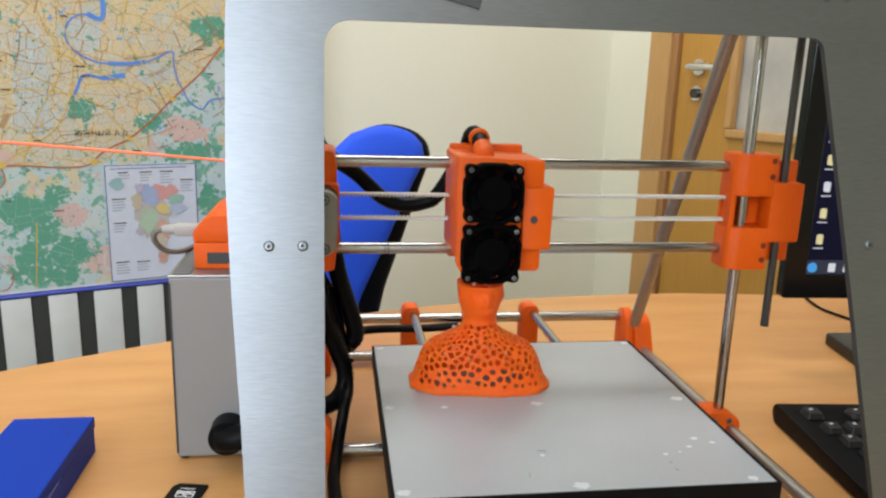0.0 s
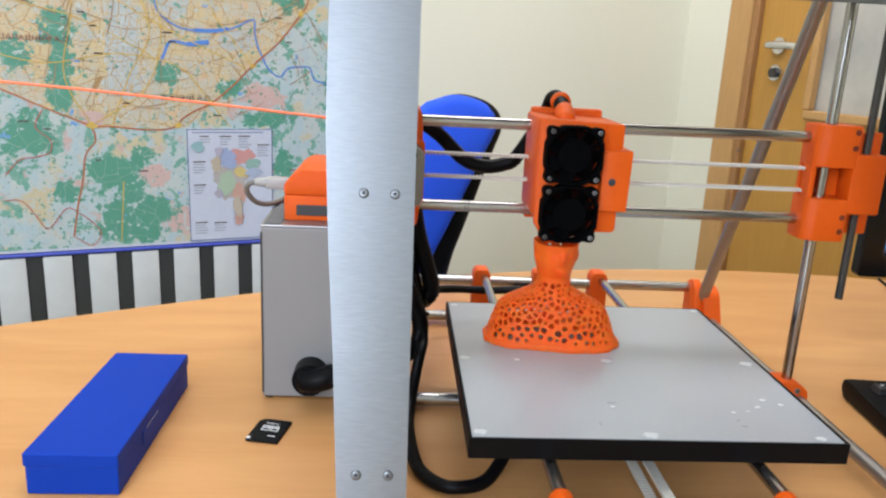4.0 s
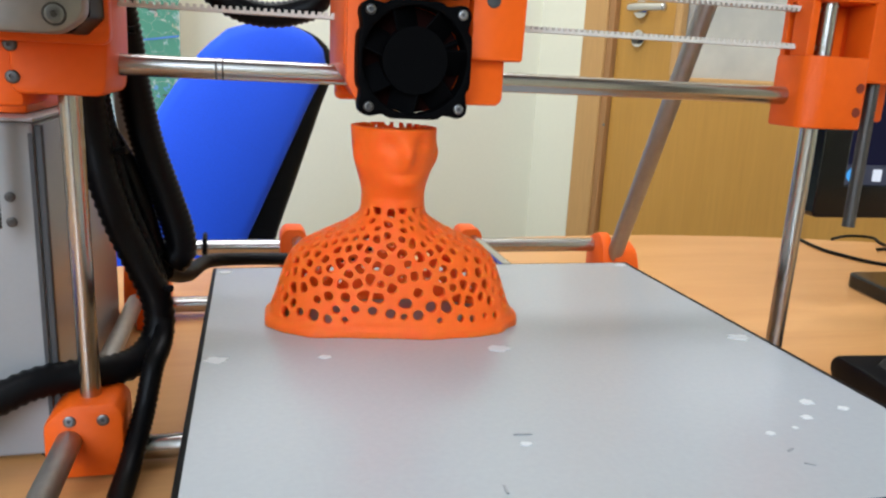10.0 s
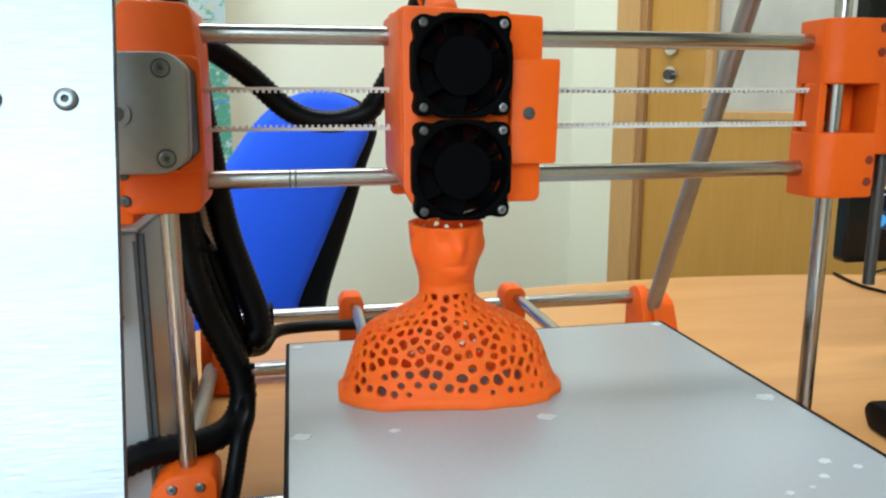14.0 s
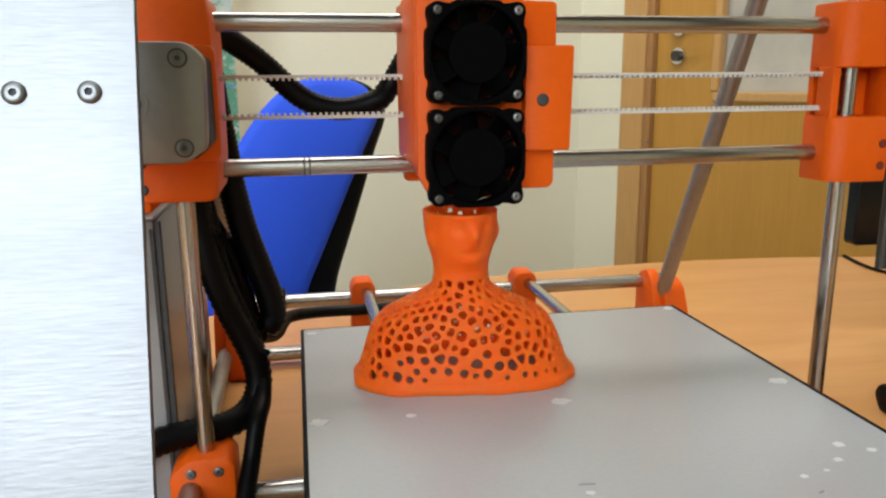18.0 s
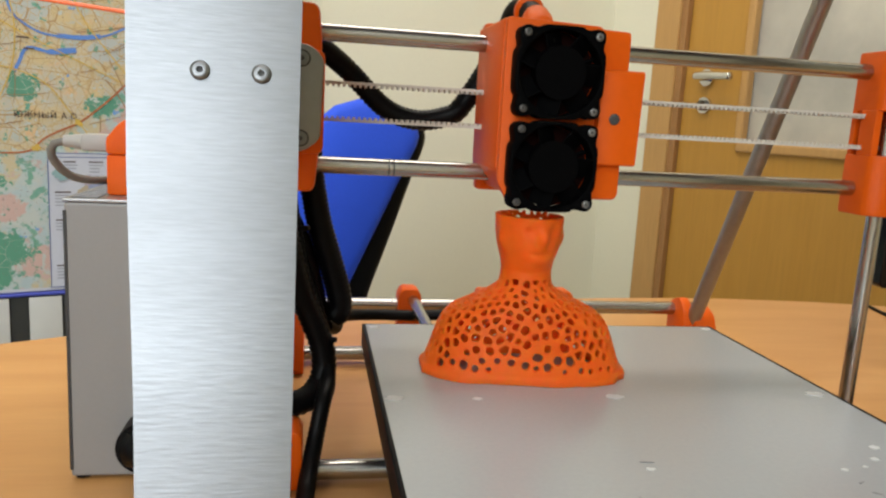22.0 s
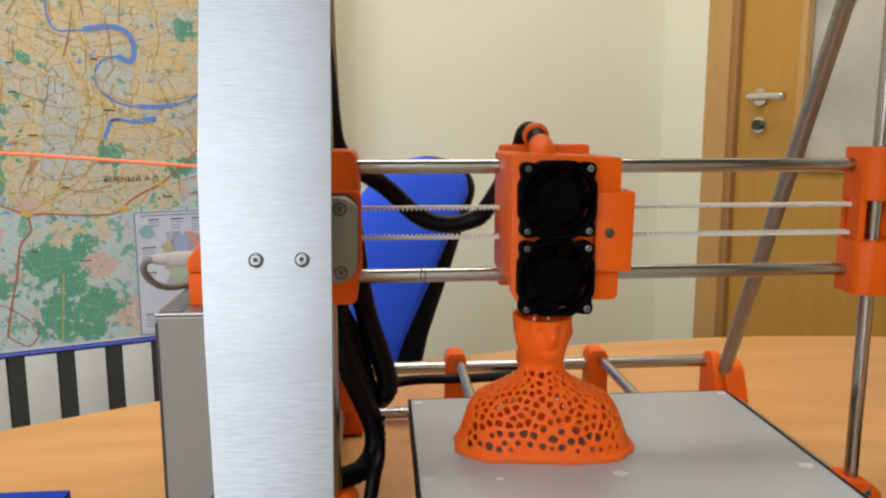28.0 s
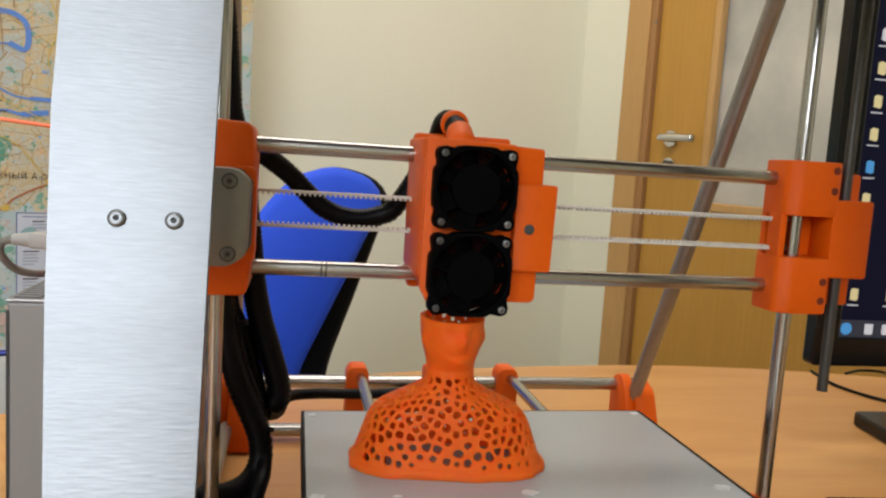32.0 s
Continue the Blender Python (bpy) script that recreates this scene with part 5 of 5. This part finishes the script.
    W = np.stack([0.1905 + P[:, 0] * np.cos(rot) - P[:, 1] * np.sin(rot) - 0.002 * P[:, 2] / 0.08, BED_Y - 0.0825 + P[:, 0] * np.sin(rot) + P[:, 1] * np.cos(rot), BED_Z + P[:, 2]], -1)
    verts, faces, cut = [tuple(p) for p in W], [], {}

    def mid(i, j):
        k = (min(i, j), max(i, j))
        if k not in cut:
            w = field[k[0]] / (field[k[0]] - field[k[1]])
            verts.append(tuple(W[k[0]] * (1 - w) + W[k[1]] * w))
            cut[k] = len(verts) - 1
        return cut[k]

    solid = field < 0
    for v in range(nv - 1):
        for u in range(nu):
            q = (v * nu + u, v * nu + (u + 1) % nu, (v + 1) * nu + (u + 1) % nu, (v + 1) * nu + u)
            k = solid[q[0]] + solid[q[1]] + solid[q[2]] + solid[q[3]]
            if k == 4:
                faces.append(q)
            elif k:
                poly = []
                for i, j in zip(q, q[1:] + q[:1]):
                    if solid[i]:
                        poly.append(i)
                    if solid[i] != solid[j]:
                        poly.append(mid(i, j))
                if len(poly) > 2:
                    faces.append(tuple(poly))
    me = bpy.data.meshes.new("bust")
    me.from_pydata(verts, [], faces)
    me.polygons.foreach_set("use_smooth", [True] * len(me.polygons))
    me.materials.append(BUST)
    ob = new("printed_bust", me)
    so = ob.modifiers.new("wall", "SOLIDIFY")
    so.thickness, so.offset = 0.0025, -1
    return tagged(ob, "unfinished orange printed bust with lattice shoulders on the bed", "statue")


bust()

# ---- power supply, controller, cables ----
psu = thing("power_supply", (0.012, 0.09, 0.0), "grey metal power supply box standing on the table", "power supply")
part("case", box((-0.0307, 0.0078, 0.002), (0.0540, 0.165, 0.1420), 0.0015), PSU_M, psu)
part("top_lid", box((-0.0312, 0.0073, 0.1422), (0.0545, 0.1655, 0.1437), 0.0005), PSU_SIDE, psu, "pale metal lid")
# black strip paints in the dark gap between front face and side plate
part("edge_gap_strip", box((0.0541, 0.0085, 0.003), (0.0568, 0.0118, 0.1410), 0.0005), CUT, psu, "black edge strip")
part("side_plate", box((0.0542, 0.0120, 0.003), (0.0552, 0.163, 0.1410)), PSU_SIDE, psu, "zinc side plate")
part("edge_seam", box((-0.0309, 0.0073, 0.006), (-0.0295, 0.0079, 0.138)), CUT, psu, "dark seam")
part("edge_seam", box((0.0520, 0.0073, 0.006), (0.0536, 0.0079, 0.138)), CUT, psu, "dark seam")
for z in (0.1130, 0.1030):
    screw((0.0440, 0.0078, z), 0.0020, psu, tall=0.0006, mat=LEAD)
for x, y in ((-0.026, 0.014), (0.05, 0.014), (-0.026, 0.158), (0.05, 0.158)):
    part("foot", rod((x, y, 0.0), (x, y, 0.0022), 0.004, 12), BLACKP, psu)
part("vent_grille", box((-0.0285, 0.0105, 0.1437), (-0.0160, 0.112, 0.1440)), CUT, psu, "dark perforated vent")
for k in range(16):
    part("vent_bar", box((-0.0280, 0.0135 + k * 0.0060, 0.14402), (-0.0165, 0.0152 + k * 0.0060, 0.1443)), PSU_SIDE, psu)
plug = thing("hose_gland", (0.010, -0.02, 0.0), "black round hose gland with a bent boot on the supply box", "cable gland")
part("plug_disc", rod((0.0080, 0.0070, 0.0245), (0.0080, -0.0100, 0.0245), 0.0132, 28), BLACKP, plug, smooth=True, angle=40)
part("plug_body", hose([(0.003, -0.009, 0.0245), (0.012, -0.013, 0.0262), (0.021, -0.0135, 0.0284), (0.028, -0.0095, 0.0305)], 0.0092, n=18), BLACKP, plug, smooth=True)

ctrl = thing("controller_case", (0.015, 0.06, 0.1437), "orange printed electronics case on the power supply", "electronics case")
part("case_body", box((-0.0155, 0.0250, 0.1438), (0.0480, 0.110, 0.1640), 0.0015), ORANGE, ctrl, smooth=True, angle=35)
hood = prism(round_corners([(-0.0155, 0.1642), (0.0480, 0.1642), (0.0480, 0.1800), (0.0440, 0.1840), (-0.0020, 0.1840), (-0.0090, 0.1800), (-0.0155, 0.1720)], 0.002), 0.086, facing(0.0245), bevel=0.0012)
part("case_hood", hood, ORANGE, ctrl, smooth=True, angle=35)
# no opening is cut; a dark block paints the slot's shaded inside
part("card_slot", box((-0.0060, 0.0243, 0.1480), (0.0400, 0.0252, 0.1565), 0.0005), SOCKET, ctrl, "card slot opening painted dark")
usb = thing("usb_cable", (-0.03, 0.05, 0.1437), "pale usb plug with a grey cable", "cable")
part("plug_shell", box((-0.0330, 0.0440, 0.1640), (-0.0150, 0.0560, 0.1730), 0.002), CABLE_G, usb, "pale usb plug", smooth=True, angle=35)
part("strain_relief", rod((-0.0420, 0.050, 0.1685), (-0.0325, 0.050, 0.1685), 0.0030, 14, 0.0042), CABLE_G, usb, smooth=True, angle=40)
part("cord", hose([(-0.0400, 0.050, 0.1685), (-0.0470, 0.050, 0.1670), (-0.0490, 0.052, 0.1600), (-0.0430, 0.060, 0.1500), (-0.0320, 0.075, 0.1462), (-0.0200, 0.118, 0.1460), (0.0, 0.135, 0.1462)], 0.0022), CABLE_D, usb, smooth=True)

strand = solo("filament_strand", hose([(-1.4, -0.060, 0.312), (-0.9, -0.045, 0.283), (-0.4, -0.027, 0.253), (-0.15, -0.018, 0.2405), (0.040, -0.009, 0.226), (0.0585, -0.008, 0.2245)], 0.00095, step=0.03, n=8), FILA, "thin orange plastic filament strand stretched to the printer", "filament", smooth=True)

# ---- blue box, memory card ----
carton = thing("blue_box", (-0.123, -0.05, 0.0), "blue cardboard box with a hinged lid on the table", "box")
part("tray", box((-0.1505, -0.1300, 0.0003), (-0.0945, 0.0262, 0.0195), 0.0008), BLUE, carton)
part("lid", box((-0.1512, -0.1310, 0.0197), (-0.0938, 0.0272, 0.0286), 0.0009), BLUE, carton)
part("tab", box((-0.0940, -0.0860, 0.0100), (-0.0932, -0.0480, 0.0200), 0.0003), BLUE, carton)
part("tab_edge", box((-0.0934, -0.0800, 0.0197), (-0.0931, -0.0540, 0.0200)), CABLE_G, carton, "pale edge strip")
card = thing("memory_card", (-0.0165, -0.0465, 0.0), "black memory card adapter lying on the table", "memory card")
CM = Matrix.Translation((-0.0165, -0.0470, 0.0)) @ Matrix.Rotation(radians(-11), 4, "Z")
part("shell", prism(round_corners([(-0.0120, -0.0160), (0.0120, -0.0160), (0.0120, 0.0160), (-0.0080, 0.0160), (-0.0120, 0.0120)], 0.001), 0.0021, CM, bevel=0.0003), BLACKP, card)
part("notch", box((-0.0118, -0.0148, 0.0021), (-0.0092, -0.0120, 0.00225), m=CM), PAPER, card)


def flat_text(body, x, y, z, size, m, parent, mat):
    cu = bpy.data.curves.new("lettering", "FONT")
    cu.body, cu.size, cu.extrude = body, size, 0.00005
    tmp = new("lettering", cu)
    me = bpy.data.meshes.new_from_object(tmp.evaluated_get(bpy.context.evaluated_depsgraph_get()))
    bpy.data.objects.remove(tmp)
    me.transform(m @ Matrix.Translation((x, y, z)))
    me.materials.clear()
    me.materials.append(mat)
    ob = new("lettering", me)
    ob.parent, ob.matrix_parent_inverse = parent, PLACE[parent].inverted()


flat_text("Adapter", -0.0055, 0.0085, 0.0022, 0.0032, CM, card, PAPER)
for x0, x1, y0, y1 in ((-0.0062, -0.0030, 0.0036, 0.0062), (-0.0026, 0.0002, 0.0036, 0.0062), (0.0006, 0.0028, 0.0036, 0.0062), (0.0032, 0.0066, 0.0036, 0.0062), (-0.0058, 0.0004, -0.0014, 0.0030), (0.0010, 0.0068, -0.0014, 0.0030)):
    part("emblem", prism(rounded(x0, y0, x1, y1, 0.0006), 0.0001, CM @ Matrix.Translation((0, 0, 0.0021)), holes=[rounded(x0 + 0.0008, y0 + 0.0008, x1 - 0.0008, y1 - 0.0008, 0.0002)]), PAPER, card, "white emblem")
part("text_bar", box((0.0020, -0.0090, 0.0021), (0.0075, -0.0078, 0.0022), m=CM), PAPER, card)

# ---- monitor and keyboard ----
MON = Matrix.Translation((0.5405, 0.1570, 0.0748)) @ Matrix.Rotation(radians(-2), 4, "Z")
monitor = thing("monitor", (0.78, 0.20, 0.0), "black computer monitor showing a desktop with icons", "monitor")
part("bezel", prism(rounded(0, 0, 0.54, 0.335, 0.004), 0.014, MON @ FRONT, holes=[rounded(0.023, 0.025, 0.517, 0.312, 0.001)], bevel=0.0015), GLOSSB, monitor, "glossy black bezel")
part("rear_case", box((0.08, 0.0142, 0.05), (0.46, 0.055, 0.285), 0.012, m=MON), BLACKP, monitor)
screen = part("screen", box((0.0225, 0.003, 0.0245), (0.5175, 0.0045, 0.3125), m=MON), SCREENM, monitor, "dark blue desktop picture")
part("taskbar", box((0.0231, 0.0022, 0.0252), (0.5169, 0.0029, 0.0400), m=MON), TASKM, screen)
part("start_button", prism(circle(0.0295, 0.0325, 0.0052, 18), 0.0005, MON @ Matrix.Translation((0, 0.0015, 0)) @ FRONT), ICON_B, screen)
for k, mt in enumerate((ICON_W, ICON_W, ICON_W, ICON_R, ICON_W, ICON_Y)):
    x = 0.047 + k * 0.0165
    part("task_icon", box((x, 0.0015, 0.0280), (x + 0.0075, 0.0021, 0.0370), 0.0006, m=MON), mt, screen)
rnd = random.Random(11)
for c in range(7):
    for r in range(9):
        if c > 2 and rnd.random() < 0.5:
            continue
        x, z = 0.033 + c * 0.034, 0.062 + r * 0.0268
        mt = ICON_Y if rnd.random() < 0.68 else rnd.choice((ICON_W, ICON_B, ICON_R, ICON_W))
        part("desktop_icon", prism([(x - 0.0034, z - 0.0044), (x + 0.0022, z - 0.0056), (x + 0.0036, z - 0.0038), (x + 0.0036, z + 0.0046), (x - 0.001, z + 0.0056), (x - 0.0034, z + 0.0040)], 0.0005, MON @ Matrix.Translation((0, 0.0015, 0)) @ FRONT), mt, screen)
        part("text_bar", box((x - 0.0052, 0.0015, z - 0.0096), (x + 0.0052, 0.0020, z - 0.0086), m=MON), ICON_W, screen)
for cx, cz, rr in ((0.115, 0.285, 0.030), (0.18, 0.27, 0.04)):
    part("wallpaper_glow", prism(circle(cx, cz, rr, 24), 0.0003, MON @ Matrix.Translation((0, 0.0025, 0)) @ FRONT), GLOWM, screen)
part("stand_neck", box((0.20, 0.0555, -0.0618), (0.26, 0.0715, 0.12), 0.004, m=MON), GLOSSB, monitor)
part("stand_base", prism(round_corners([(0.628, 0.135), (0.905, 0.112), (0.915, 0.215), (0.643, 0.224)], 0.008), 0.013, Matrix.Translation((0, 0, 0.0002)), bevel=0.002), GLOSSB, monitor, "glossy black stand base")
for pts, r in ((((0.735, 0.405, 0.0026), (0.724, 0.36, 0.0026), (0.724, 0.33, 0.0026), (0.742, 0.285, 0.0026), (0.80, 0.245, 0.0026), (0.95, 0.235, 0.0026)), 0.0024),
               (((0.775, 0.395, 0.0026), (0.81, 0.41, 0.0026), (0.835, 0.40, 0.0026), (0.82, 0.36, 0.0026), (0.86, 0.31, 0.0026), (0.98, 0.29, 0.0026)), 0.0022),
               (((0.79, 0.345, 0.0028), (0.80, 0.325, 0.012), (0.815, 0.29, 0.045), (0.825, 0.235, 0.085), (0.83, 0.205, 0.11)), 0.0024)):
    solo("monitor_cable", hose([(x, y, z * 0.75) for x, y, z in pts], r * 0.75), BLACKP, "thin black cable on the table behind the monitor", "cable", "monitor cables", smooth=True)

KB = Matrix.Translation((0.4660, 0.0290, 0.0)) @ Matrix.Rotation(radians(-5), 4, "Z")
keyboard = thing("keyboard", (0.68, -0.05, 0.0), "black computer keyboard on the table", "keyboard")
side = Matrix(((0, 0, 1, 0), (1, 0, 0, 0), (0, 1, 0, 0), (0, 0, 0, 1)))
part("keyboard_body", prism(round_corners([(-0.160, 0.0003), (0.004, 0.0003), (0.010, 0.010), (0.006, 0.0180), (-0.012, 0.0180), (-0.155, 0.0115)], 0.004), 0.44, KB @ side, bevel=0.0025), BLACKP, keyboard, smooth=True, angle=35)
key_bm = box((-0.0074, -0.0074, 0.0), (0.0074, 0.0074, 0.0065), 0.0018)
for v in key_bm.verts:
    if v.co.z > 0.004:
        v.co.x *= 0.82
        v.co.y *= 0.82
key_me = bpy.data.meshes.new("key")
key_bm.to_mesh(key_me)
key_bm.free()
key_me.materials.append(KEYM)
bar_bm = box((-0.0024, 0.0006, 0.0065), (0.0004, 0.0021, 0.0067))
bar_me = bpy.data.meshes.new("legend")
bar_bm.to_mesh(bar_me)
bar_bm.free()
bar_me.materials.append(PAPER)
slope = math.atan2(0.0065, 0.143)
for r in range(6):
    y = -0.020 - r * 0.0205 - (0.004 if r else 0)
    z = 0.0172 + (y + 0.012) * math.tan(slope)
    for k in range(21):
        if r == 0 and k in (1, 6, 11, 16):
            continue
        x = 0.020 + k * 0.0195 + (0.004 * r if 0 < r < 5 and k < 15 else 0)
        m = KB @ Matrix.Translation((x, y, z)) @ Matrix.Rotation(slope, 4, "X")
        ko = new("key", key_me)
        ko.parent, ko.matrix_parent_inverse, ko.matrix_basis = keyboard, PLACE[keyboard].inverted(), m
        lo = new("key_legend", bar_me)
        lo.parent = ko
